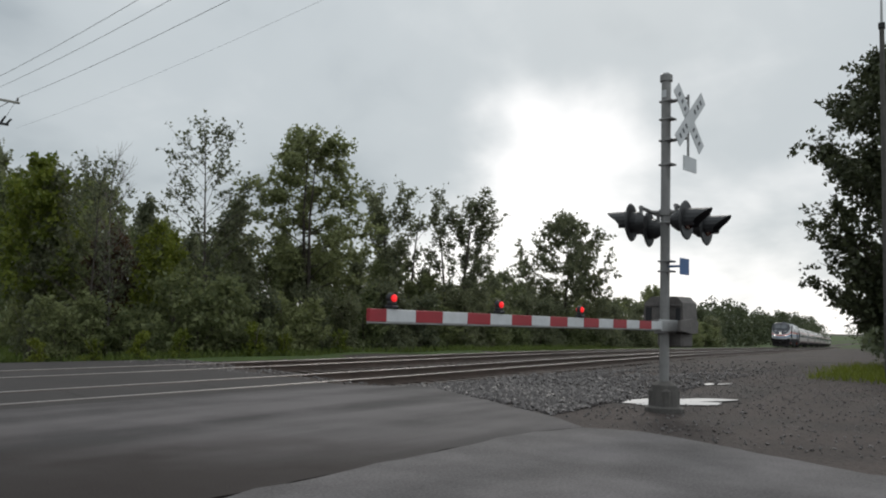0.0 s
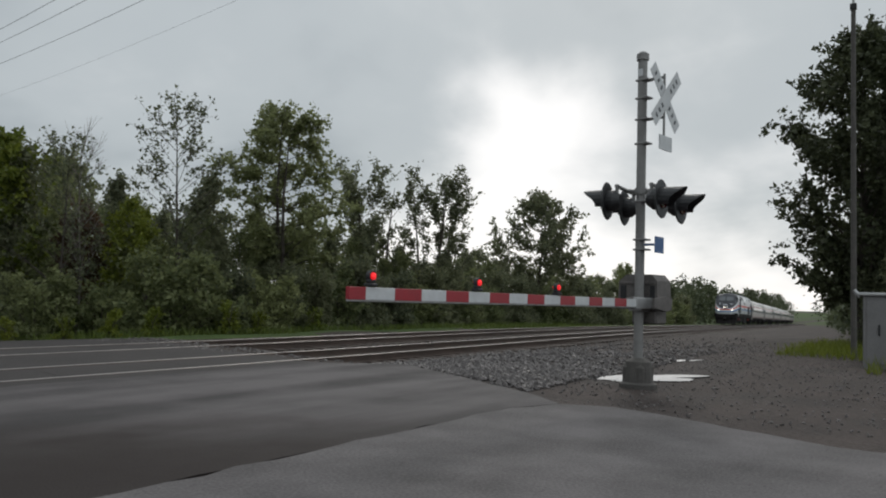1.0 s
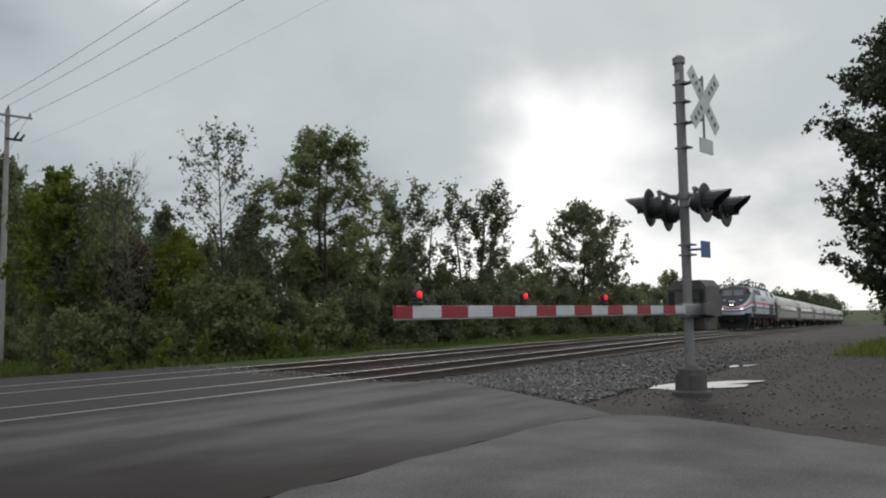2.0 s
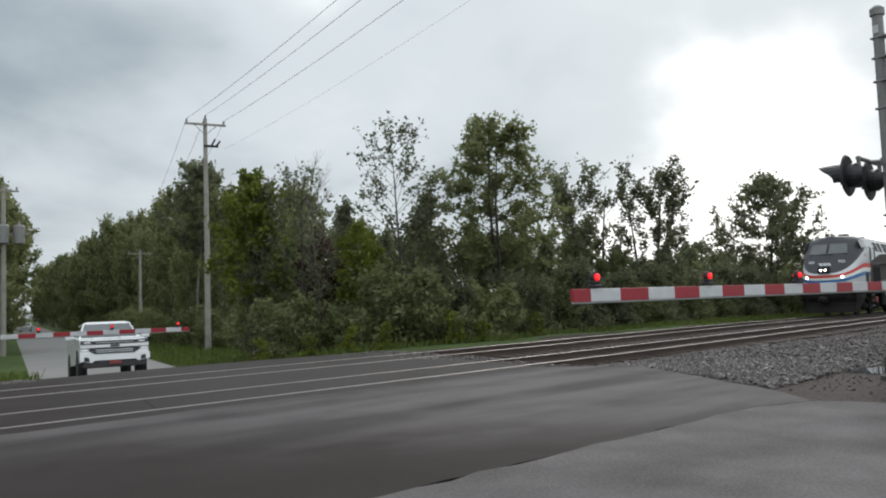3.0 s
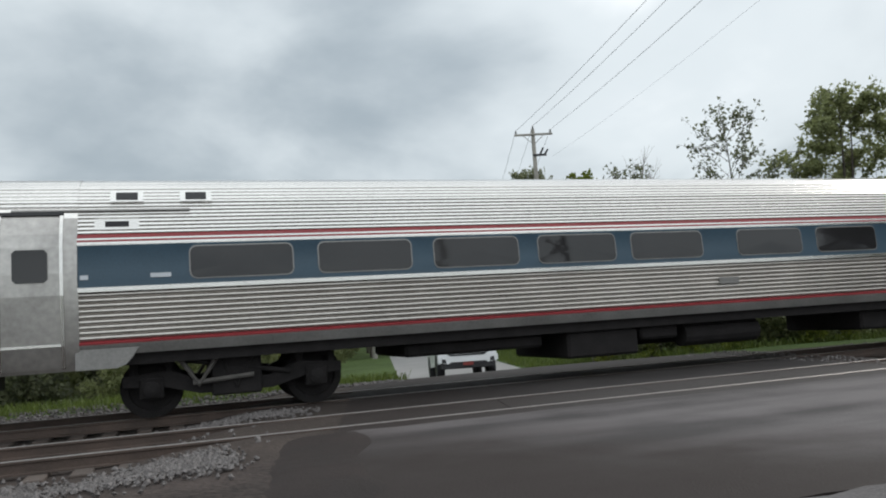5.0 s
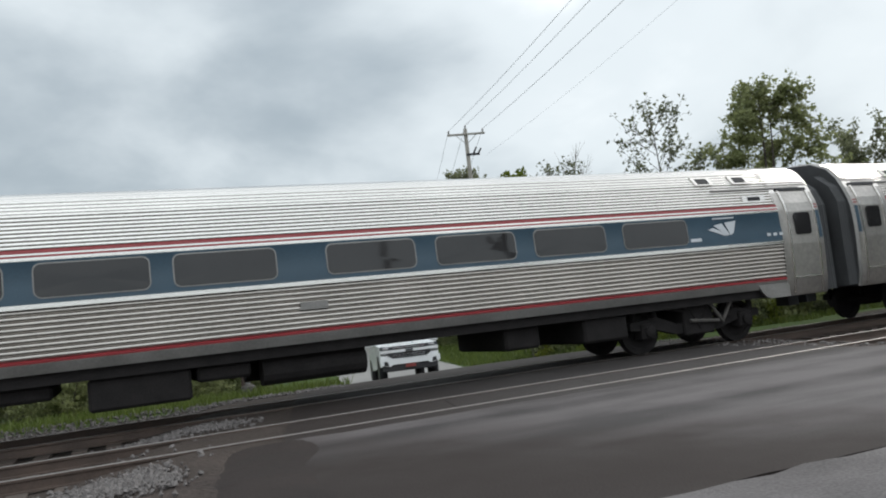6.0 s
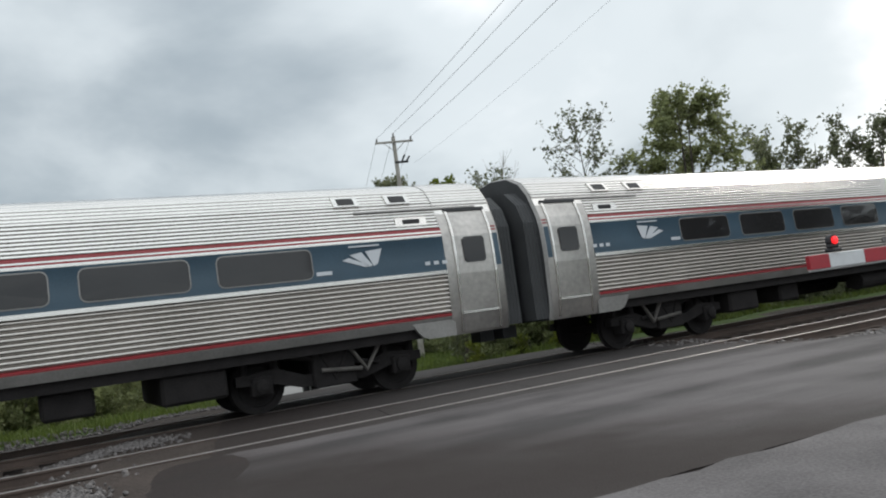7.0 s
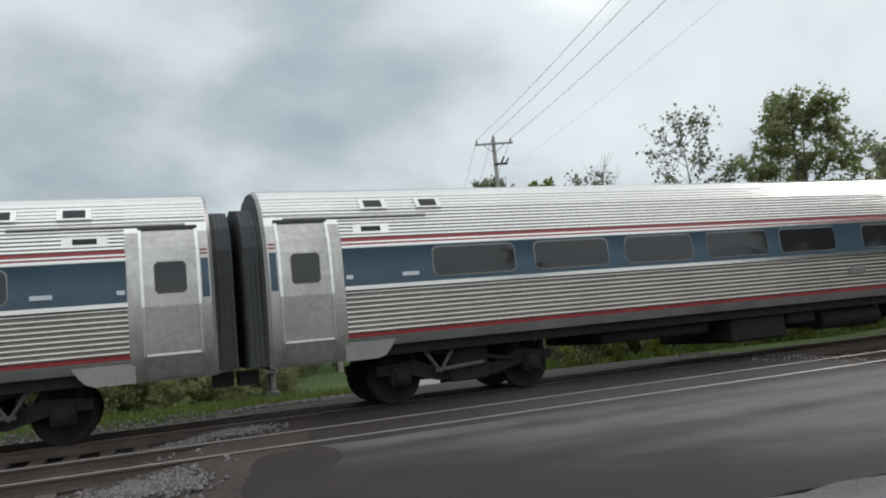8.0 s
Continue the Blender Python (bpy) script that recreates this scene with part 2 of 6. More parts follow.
M = {
    "asphalt_new": mat("asphalt_new", (0.082, 0.074, 0.075), 0.8, vary=0.55, scale=0.9, grain=45, bump=0.6, dist=0.008, streak=0.95, spec=0.2, mud=(0.023, 0.0175, 0.016), mud_lie=(1.0, -9.3)),
    "asphalt_old": mat("asphalt_old", (0.112, 0.103, 0.104), 0.85, spec=0.2, vary=0.55, scale=1.1, grain=40, bump=0.5, dist=0.008),
    "mud": mat("mud", (0.0245, 0.0185, 0.017), 0.8, spec=0.2, vary=0.45, scale=1.2, grain=40, bump=0.6, dist=0.012),
    "road_far": mat("road_far", (0.20, 0.195, 0.19), 0.8, vary=0.2, scale=0.4, grain=60),
    "panel": mat("panel", (0.044, 0.039, 0.038), 0.8, vary=0.4, scale=0.8, grain=50, bump=0.4, spec=0.2, mud=(0.023, 0.0175, 0.016)),
    "dirt": mat("dirt", (0.050, 0.039, 0.035), 0.85, spec=0.2, vary=0.7, scale=0.6, grain=16, bump=1.0, dist=0.04, streak=0.35),
    "soil": mat("soil", (0.060, 0.088, 0.030), 0.95, spec=0.1, vary=0.4, scale=0.3, grain=14, bump=0.8, dist=0.05),
    "ballast": mat("ballast", (0.052, 0.041, 0.036), 0.9, spec=0.2, vary=0.5, scale=0.6, grain=18, bump=1.0, dist=0.05),
    "stone": leaf_mat("stone", (0.035, 0.030, 0.029), (0.165, 0.150, 0.146), 0.0),
    "tie": mat("tie", (0.058, 0.044, 0.037), 0.85, vary=0.45, scale=3, grain=30, bump=0.6, rand=0.25),
    "rail_side": mat("rail_side", (0.075, 0.052, 0.042), 0.75, vary=0.4, scale=2, grain=40),
    "rail_top": mat("rail_top", (0.26, 0.24, 0.23), 0.42, metal=0.8, vary=0.1, scale=2, grain=20, bump=0.03),
    "water": mat("water", (0.02, 0.02, 0.02), 0.0, vary=0.05, bump=0.0, spec=1.0),
    "galv": mat("galv", (0.24, 0.235, 0.23), 0.6, metal=0.3, vary=0.2, scale=6, grain=40, bump=0.05),
    "alu": mat("alu", (0.40, 0.40, 0.40), 0.5, metal=0.4, vary=0.15, scale=5, grain=50, bump=0.05),
    "black": mat("black", (0.018, 0.018, 0.02), 0.6, vary=0.3, scale=5, grain=50),
    "black_sign": mat("black_sign", (0.02, 0.02, 0.022), 0.45, vary=0.2),
    "under": mat("under", (0.020, 0.018, 0.018), 0.9, spec=0.2, vary=0.4, scale=3, grain=30),
    "white_sheet": mat("white_sheet", (0.53, 0.54, 0.55), 0.45, vary=0.12, scale=5, grain=30, bump=0.03),
    "red_sheet": mat("red_sheet", (0.30, 0.014, 0.024), 0.4, vary=0.15, scale=5, grain=30, bump=0.03),
    "red_lit": lit("red_lit", (1.0, 0.02, 0.025), 0.65),
    "red_dim": mat("red_dim", (0.06, 0.008, 0.01), 0.2, vary=0.2),
    "lamp_lit": lit("lamp_lit", (1.0, 0.95, 0.86), 4.5),
    "blue_sign": mat("blue_sign", (0.05, 0.12, 0.28), 0.45, vary=0.15),
    "wood_pole": mat("wood_pole", (0.32, 0.30, 0.27), 0.85, vary=0.3, scale=1.5, grain=25, bump=0.4),
    "bark": mat("bark", (0.075, 0.062, 0.052), 0.9, vary=0.4, scale=4, grain=30, bump=0.8, dist=0.02),
    "bark_pale": mat("bark_pale", (0.20, 0.18, 0.16), 0.9, vary=0.35, scale=4, grain=30, bump=0.6, dist=0.02),
    "cast": mat("cast", (0.085, 0.078, 0.072), 0.8, vary=0.35, scale=5, grain=40),
    "wire": mat("wire", (0.03, 0.03, 0.032), 0.6, vary=0.1, bump=0),
    "gate_grey": mat("gate_grey", (0.13, 0.118, 0.112), 0.7, metal=0.1, vary=0.4, scale=5, grain=40, bump=0.1),
    "cabinet": mat("cabinet", (0.20, 0.195, 0.195), 0.5, metal=0.3, vary=0.2, scale=2, grain=30, bump=0.05),
    "silver": mat("silver", (0.54, 0.55, 0.565), 0.36, metal=0.45, vary=0.10, scale=0.9, grain=30, bump=0.03),
    "silver_hi": mat("silver_hi", (0.80, 0.81, 0.82), 0.35, metal=0.0, vary=0.08, scale=0.9, grain=30, bump=0.03),
    "grey_dark": mat("grey_dark", (0.056, 0.058, 0.066), 0.5, spec=0.3, vary=0.2, scale=1.2, grain=30, bump=0.03),
    "grey_roof": mat("grey_roof", (0.20, 0.21, 0.22), 0.6, vary=0.25, scale=1.2, grain=30, bump=0.05),
    "st_red": mat("st_red", (0.66, 0.036, 0.026), 0.4, vary=0.12, scale=1.5, grain=40, bump=0.02),
    "st_white": mat("st_white", (0.86, 0.87, 0.82), 0.4, vary=0.08, scale=1.5, grain=40, bump=0.02),
    "st_blue": mat("st_blue", (0.022, 0.17, 0.44), 0.4, vary=0.12, scale=1.5, grain=40, bump=0.02),
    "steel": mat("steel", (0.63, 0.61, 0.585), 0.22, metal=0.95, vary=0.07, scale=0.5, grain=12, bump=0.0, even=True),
    # the roof's steel darkened, in place of dark surroundings mirrored in the sides
    "steel_side_shaded": mat("steel_side_shaded", (0.47, 0.440, 0.410), 0.28, metal=0.9, vary=0.16, scale=0.8, grain=14, bump=0.0, even=True),
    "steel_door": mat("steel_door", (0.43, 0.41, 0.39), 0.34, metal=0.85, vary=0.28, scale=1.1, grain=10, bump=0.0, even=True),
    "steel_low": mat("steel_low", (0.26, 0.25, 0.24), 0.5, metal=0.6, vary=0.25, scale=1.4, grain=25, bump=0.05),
    "pin_red": mat("pin_red", (0.24, 0.025, 0.03), 0.45, vary=0.15, scale=1.5, grain=40, bump=0.0),
    "band_blue": mat("band_blue", (0.036, 0.072, 0.106), 0.38, vary=0.18, scale=1.0, grain=30, bump=0.02),
    "glass": mat("glass", (0.024, 0.023, 0.024), 0.10, vary=0.2, scale=1.0, bump=0, spec=0.45),
    "glass_pale": mat("glass_pale", (0.10, 0.11, 0.12), 0.08, vary=0.2, scale=1.0, bump=0, spec=0.6),
    "rubber": mat("rubber", (0.03, 0.03, 0.032), 0.8, vary=0.25, scale=4, grain=30),
    "fold": mat("fold", (0.040, 0.041, 0.043), 0.7, vary=0.3, scale=3, grain=25),
    "decal_dark": mat("decal_dark", (0.07, 0.075, 0.085), 0.5, vary=0.1, bump=0),
    "decal_pale": mat("decal_pale", (0.55, 0.57, 0.60), 0.5, vary=0.1, bump=0),
    "seal_teal": mat("seal_teal", (0.10, 0.27, 0.33), 0.45, vary=0.4, scale=4, grain=12, bump=0),
    "seal_pale": mat("seal_pale", (0.30, 0.46, 0.48), 0.45, vary=0.4, scale=5, grain=12, bump=0),
    "seal_gold": mat("seal_gold", (0.40, 0.42, 0.08), 0.45, vary=0.2, scale=4, grain=12, bump=0),
    "paint_white": mat("paint_white", (0.78, 0.79, 0.80), 0.25, vary=0.05, scale=2, grain=30, bump=0.01),
    "plastic": mat("plastic", (0.03, 0.03, 0.033), 0.5, vary=0.2),
    "chrome": mat("chrome", (0.7, 0.7, 0.71), 0.15, metal=1.0, vary=0.08, bump=0),
    "car_far": mat("car_far", (0.40, 0.41, 0.42), 0.4, vary=0.1),
    "box_red": mat("box_red", (0.24, 0.045, 0.038), 0.6, vary=0.35, scale=4, grain=30),
    "leaf": leaf_mat("leaf", (0.085, 0.108, 0.050), (0.275, 0.295, 0.130), 0.5),
    "leaf_dark": leaf_mat("leaf_dark", (0.078, 0.092, 0.058), (0.235, 0.246, 0.135), 0.5),
    # leaves darkened in colour so the backlit big trees read as silhouettes
    "leaf_silhouette": leaf_mat("leaf_silhouette", (0.030, 0.038, 0.022), (0.085, 0.095, 0.045), 0.25),
    "leaf_yellow": leaf_mat("leaf_yellow", (0.080, 0.11, 0.018), (0.23, 0.25, 0.035)),
    "leaf_rust": leaf_mat("leaf_rust", (0.060, 0.035, 0.022), (0.12, 0.075, 0.035)),
    "grass": leaf_mat("grass", (0.055, 0.085, 0.020), (0.15, 0.19, 0.045)),
    "far_woods": leaf_mat("far_woods", (0.045, 0.062, 0.035), (0.10, 0.115, 0.06)),
}


# ---- mesh building ----
class Geo:
    """Gathers vertices and faces of one mesh; mi is the material slot."""

    def __init__(self):
        self.v, self.f, self.m = [], [], []

    def add(self, verts, faces, mi=0):
        k = len(self.v)
        self.v.extend(verts)
        self.f.extend(tuple(i + k for i in f) for f in faces)
        self.m.extend([mi] * len(faces))
        return self

    def box(self, x0, x1, y0, y1, z0, z1, mi=0, c=0.0):
        """A box, its edges chamfered by c."""
        if c <= 0:
            v = [(x, y, z) for x in (x0, x1) for y in (y0, y1) for z in (z0, z1)]
            return self.add(v, [(0, 1, 3, 2), (4, 6, 7, 5), (0, 4, 5, 1), (2, 3, 7, 6), (0, 2, 6, 4), (1, 5, 7, 3)], mi)
        lo, hi, v = (x0, y0, z0), (x1, y1, z1), []
        idx = {}
        for s in [(a, b, d) for a in (0, 1) for b in (0, 1) for d in (0, 1)]:
            for ax in range(3):
                p = [(hi[i] if s[i] else lo[i]) for i in range(3)]
                for i in range(3):
                    if i != ax:
                        p[i] += -c if s[i] else c
                idx[s, ax] = len(v)
                v.append(tuple(p))
        f = []
        for ax in range(3):
            o = [i for i in range(3) if i != ax]
            for sd in (0, 1):
                loop = []
                for a, b in ((0, 0), (1, 0), (1, 1), (0, 1)):
                    s = [0, 0, 0]
                    s[ax], s[o[0]], s[o[1]] = sd, a, b
                    loop.append(idx[tuple(s), ax])
                flip = (sd == 0) != (ax == 1)
                f.append(tuple(reversed(loop)) if flip else tuple(loop))
            for a in (0, 1):
                for b in (0, 1):
                    s0, s1 = [0, 0, 0], [0, 0, 0]
                    s0[o[0]], s0[o[1]], s1[o[0]], s1[o[1]] = a, b, a, b
                    s0[ax], s1[ax] = 0, 1
                    f.append((idx[tuple(s0), o[0]], idx[tuple(s1), o[0]], idx[tuple(s1), o[1]], idx[tuple(s0), o[1]]))
        for s in [(a, b, d) for a in (0, 1) for b in (0, 1) for d in (0, 1)]:
            f.append((idx[s, 0], idx[s, 1], idx[s, 2]))
        return self.add(v, f, mi)

    def tube(self, pts, r, seg=8, mi=0, r1=None, caps=True):
        """A round bar along pts, its radius going from r to r1."""
        r1 = r if r1 is None else r1
        pts = [Vector(p) for p in pts]
        v, f, n = [], [], len(pts)
        for i, p in enumerate(pts):
            d = (pts[min(i + 1, n - 1)] - pts[max(i - 1, 0)]).normalized()
            u = d.orthogonal().normalized() if abs(d.z) < 0.95 else Vector((1, 0, 0))
            u = (u - d * u.dot(d)).normalized()
            if abs(d.z) < 0.95:
                u = (Vector((0, 0, 1)) - d * d.z).normalized()
            w = d.cross(u)
            rr = r + (r1 - r) * i / (n - 1)
            v += [tuple(p + u * (rr * math.cos(2 * math.pi * k / seg)) + w * (rr * math.sin(2 * math.pi * k / seg))) for k in range(seg)]
        for i in range(n - 1):
            for k in range(seg):
                a, b = i * seg + k, i * seg + (k + 1) % seg
                f.append((a, b, b + seg, a + seg))
        if caps:
            f += [tuple(range(seg))[::-1], tuple((n - 1) * seg + k for k in range(seg))]
        return self.add(v, f, mi)

    def lathe(self, profile, centre, axis, seg=20, mi=0):
        """Turns (radius, along) pairs about the axis through centre."""
        d = Vector(axis).normalized()
        u = d.orthogonal().normalized()
        w, c = d.cross(u), Vector(centre)
        v = [tuple(c + d * a + (u * math.cos(2 * math.pi * k / seg) + w * math.sin(2 * math.pi * k / seg)) * r)
             for r, a in profile for k in range(seg)]
        f = []
        for i in range(len(profile) - 1):
            for k in range(seg):
                a, b = i * seg + k, i * seg + (k + 1) % seg
                f.append((a, b, b + seg, a + seg))
        f += [tuple(range(seg))[::-1], tuple((len(profile) - 1) * seg + k for k in range(seg))]
        return self.add(v, f, mi)

    def prism(self, outline, y0, y1, mi=0, plane="xz"):
        """A flat outline pushed from y0 to y1 (plane xz), or the like along the other axes."""
        put = {"xz": lambda a, b, t: (a, t, b), "xy": lambda a, b, t: (a, b, t), "yz": lambda a, b, t: (t, a, b)}[plane]
        n = len(outline)
        v = [put(a, b, t) for t in (y0, y1) for a, b in outline]
        f = [tuple(range(n)), tuple(range(n, 2 * n))[::-1]] + [(i, i + n, (i + 1) % n + n, (i + 1) % n) for i in range(n)]
        return self.add(v, f, mi)

    def mesh(self, name, mats, smooth=False):
        me = bpy.data.meshes.new(name)
        me.from_pydata(self.v, [], self.f)
        for m in (mats if isinstance(mats, (list, tuple)) else [mats]):
            me.materials.append(m)
        me.polygons.foreach_set("material_index", self.m)
        if smooth:
            me.polygons.foreach_set("use_smooth", [True] * len(self.f))
        me.update()
        bm = bmesh.new()
        bm.from_mesh(me)
        if len(bm.faces) < 60000:
            bmesh.ops.recalc_face_normals(bm, faces=bm.faces)
        bm.to_mesh(me)
        bm.free()
        if smooth:
            me.set_sharp_from_angle(angle=radians(35))
        return me


def part(name, geo, mats, parent, label="", smooth=False, at=None):
    me = geo if isinstance(geo, bpy.types.Mesh) else geo.mesh(name, mats, smooth)
    ob = new(name, me)
    ob.parent = parent
    if at is not None:
        ob.matrix_basis = at
    return tagged(ob, label)


def thing(name, label, category, at=None, group="", kind=""):
    ob = new(name)
    ob.empty_display_size = 0.2
    if at is not None:
        ob.matrix_basis = at
    return tagged(ob, label, category, group, kind)


def single(name, geo, mats, label, category="", at=None, group="", kind="", smooth=False):
    ob = new(name, geo if isinstance(geo, bpy.types.Mesh) else geo.mesh(name, mats, smooth))
    if at is not None:
        ob.matrix_basis = at
    return tagged(ob, label, category, group, kind)


# ---- the lie of the land: x runs along the tracks, y across them, rail tops at z = 0 by the crossing ----
NEAR_Y, FAR_Y, HALF_GAUGE = 11.38, 15.305, 0.7535
ROAD_LEAN = math.tan(radians(90 - 76.4))


def bend(x):
    """How far the line has curved away sideways at x."""
    if x < 8:
        return 0.0
    return (x - 8) ** 2 / 720 if x < 41 else 1.5125 + 0.0917 * (x - 41)


def bend_slope(x):
    return 0.0 if x < 8 else min((x - 8) / 360, 0.0917)


def fall(x):
    """How far the line has dropped at x."""
    if x < 20:
        return 0.0
    return -0.0145 * ((x - 20) ** 2 / 60 if x < 50 else 15 + x - 50)


def fall_slope(x):
    return 0.0 if x < 20 else -0.0145 * min((x - 20) / 30, 1.0)


def smooth(a, b, x):
    t = min(1.0, max(0.0, (x - a) / (b - a)))
    return t * t * (3 - 2 * t)


def road_left(y):
    return 5.75 + ROAD_LEAN * (y - 20.4)


def level(x, y):
    """Height of the ground."""
    yy = y - bend(x)
    off_road = smooth(0.5, 2.5, max(1.0 + ROAD_LEAN * (yy - 10) - x, x - (11.9 + ROAD_LEAN * (yy - 10.6))))
    z = fall(min(x, 400.0))
    bed = smooth(8.2, 9.4, yy) * (1 - smooth(18.0, 19.6, yy))
    z -= 0.20 * bed * (0.06 + 0.94 * off_road)
    z -= 0.10 * smooth(5, 8, yy) * (1 - smooth(8.2, 9.2, yy)) * off_road
    z -= 1.15 * smooth(16.5, 33.0, yy)
    z -= 0.018
    rough = noise.noise(Vector((x * 0.35, y * 0.35, 0.3))) * 0.06
    return z + rough * off_road * (1.0 if yy > 19 or x > 12 or x < 0 else 0.4)


def ground_mesh():
    xs = [-1500, -600, -200, -90, -50] + [-30 + i * 0.75 for i in range(107)] + [51 + i * 4 for i in range(40)] + [230, 300, 420, 600, 1000, 2000, 4000]
    ys = [-2500, -800, -250, -80, -40, -20] + [-10 + i * 0.6 for i in range(100)] + [52 + i * 4 for i in range(20)] + [150, 220, 350, 600, 1200, 3000]
    g = Geo()
    nx = len(xs)
    v = [(x, y, level(x, y)) for y in ys for x in xs]
    f, mi = [], []
    for j in range(len(ys) - 1):
        for i in range(nx - 1):
            a = j * nx + i
            f.append((a, a + 1, a + 1 + nx, a + nx))
            cx, cy = (xs[i] + xs[i + 1]) / 2, (ys[j] + ys[j + 1]) / 2
            yy = cy - bend(cx)
            mi.append(1 if 8.8 < yy < 18.8 else 0 if yy <= 8.8 and -80 < cx < 300 and yy > -30 else 2)
    g.v, g.f, g.m = v, f, mi
    return g


single("ground", ground_mesh(), [M["dirt"], M["ballast"], M["soil"]], "dark damp dirt and weedy soil beside the railway", kind="structure", smooth=True)


# ---- roads, crossing, rails ----
def sheet(outline, z, thick):
    g = Geo()
    g.prism(outline, z - thick, z, plane="xy")
    return g


def ragged(points, amount, seed):
    """An outline with its edges broken up, as worn asphalt has."""
    rng = random.Random(seed)
    out = []
    for (x0, y0), (x1, y1) in zip(points, points[1:] + points[:1]):
        n = max(1, int(math.hypot(x1 - x0, y1 - y0) / 0.35)) if max(abs(x0), abs(x1), abs(y0), abs(y1)) < 16 else 1
        for i in range(n):
            k = amount if 0 < i else 0.0
            out.append((x0 + (x1 - x0) * i / n + rng.uniform(-k, k), y0 + (y1 - y0) * i / n + rng.uniform(-k, k)))
    return out


single("road", sheet(ragged([(0.75, 4.42), (1.15, 6.5), (1.75, 10.02), (11.75, 10.02), (12.8, 8.6), (11.4, 6.35), (10.2, 4.62), (9.6, 4.0), (8.7, 4.30)], 0.05, 3), 0.0, 0.2),
       M["asphalt_new"], "dark patched asphalt road up to the railway crossing", kind="structure")
single("pavement", sheet(ragged([(-25, -14), (7.6, -14), (8.55, 0.7), (9.4, 2.4), (9.75, 3.3), (9.5, 4.0), (8.7, 4.27), (0.75, 4.40), (-25, 4.2)], 0.05, 4), 0.004, 0.2),
       M["asphalt_old"], "pale worn old asphalt apron beside the crossing", kind="structure")


def mud_bank():
    """Soil worn down from the road's edge to the ground beside it."""
    rng, rows = random.Random(12), []
    for k in range(40):
        y = 4.5 + 5.45 * k / 39
        edge = 0.75 + (y - 4.42) * 0.178
        foot = edge - 0.75 - 0.35 * noise.noise(Vector((y * 0.9, 3.1, 0.0))) - rng.uniform(0, 0.1)
        lip = edge + 0.30 + 0.2 * noise.noise(Vector((y * 1.3, 7.7, 0.0)))
        rows.append([(lip, y, 0.001), (lip - 0.12, y, 0.012), (edge + 0.02, y, 0.014 + rng.uniform(-0.003, 0.003)), ((edge + foot) / 2, y, (0.005 + level((edge + foot) / 2, y)) / 2 + 0.02), (foot, y, level(foot, y) - 0.03)])
    v = [p for r in rows for p in r]
    n = len(rows[0])
    return Geo().add(v, [(j * n + i, j * n + i + 1, (j + 1) * n + i + 1, (j + 1) * n + i) for j in range(len(rows) - 1) for i in range(n - 1)])


single("road_edge", mud_bank(), M["mud"], "dark brown mud worn over the edge of the road", kind="structure", smooth=True)


def crossing_slab(y0, y1, a, b):
    """One slab of the crossing between two shares of its width, cut along the road's direction."""
    def at(y, s):
        return 1.75 + ROAD_LEAN * (y - 10) + 10.1 * s
    e = 0.008
    return Geo().prism([(at(y0, a) + e, y0), (at(y0, b) - e, y0), (at(y1, b) - e, y1), (at(y1, a) + e, y1)], -0.212, -0.012, plane="xy")


for y0, y1, n in ((10.03, NEAR_Y - HALF_GAUGE - 0.045, 1), (NEAR_Y - HALF_GAUGE + 0.10, NEAR_Y + HALF_GAUGE - 0.10, 4),
                  (NEAR_Y + HALF_GAUGE + 0.045, FAR_Y - HALF_GAUGE - 0.045, 1), (FAR_Y - HALF_GAUGE + 0.10, FAR_Y + HALF_GAUGE - 0.10, 4),
                  (FAR_Y + HALF_GAUGE + 0.045, 17.3, 1)):
    strip = single("crossing_panel", crossing_slab(y0, y1, 0, 1 / n), M["panel"], "dark worn crossing surface between the rails", kind="structure")
    for k in range(1, n):
        part("slab", crossing_slab(y0, y1, k / n, (k + 1) / n), M["panel"], strip)


def road_strip(ys, left, right):
    """A cambered strip of road along y, sinking away from the tracks."""
    g, n = Geo(), 9
    v, f = [], []
    for y in ys:
        for i in range(n):
            s = i / (n - 1)
            camber = 0.05 * (1 - (2 * s - 1) ** 2) * smooth(17.3, 24, y)
            v.append((left(y) + (right(y) - left(y)) * s, y, -0.012 - 1.15 * smooth(16.5, 33.0, y) + camber))
    for j in range(len(ys) - 1):
        for i in range(n - 1):
            a = j * n + i
            f.append((a, a + 1, a + 1 + n, a + n))
    return g.add(v, f)


def approach_left(y):
    return 3.55 + (road_left(21.6) - 3.55) * smooth(17.3, 21.6, y)


def road_right(y):
    return road_left(y) + 6.0 + 1.3 * (1 - smooth(20, 30, y))


def approach_right(y):
    return 13.65 + (road_right(21.6) - 13.65) * smooth(17.0, 21.6, y)


single("road", road_strip([17.31 + 0.429 * i for i in range(11)], approach_left, approach_right), M["panel"],
       "dark asphalt sloping down from the crossing", kind="structure", smooth=True)
single("road", road_strip([21.62 + 0.8 * i for i in range(24)] + [41 + 6 * i for i in range(30)] + [240, 320, 450], road_left, road_right), M["road_far"],
       "pale grey two-lane country road running off between woods", kind="structure", smooth=True)


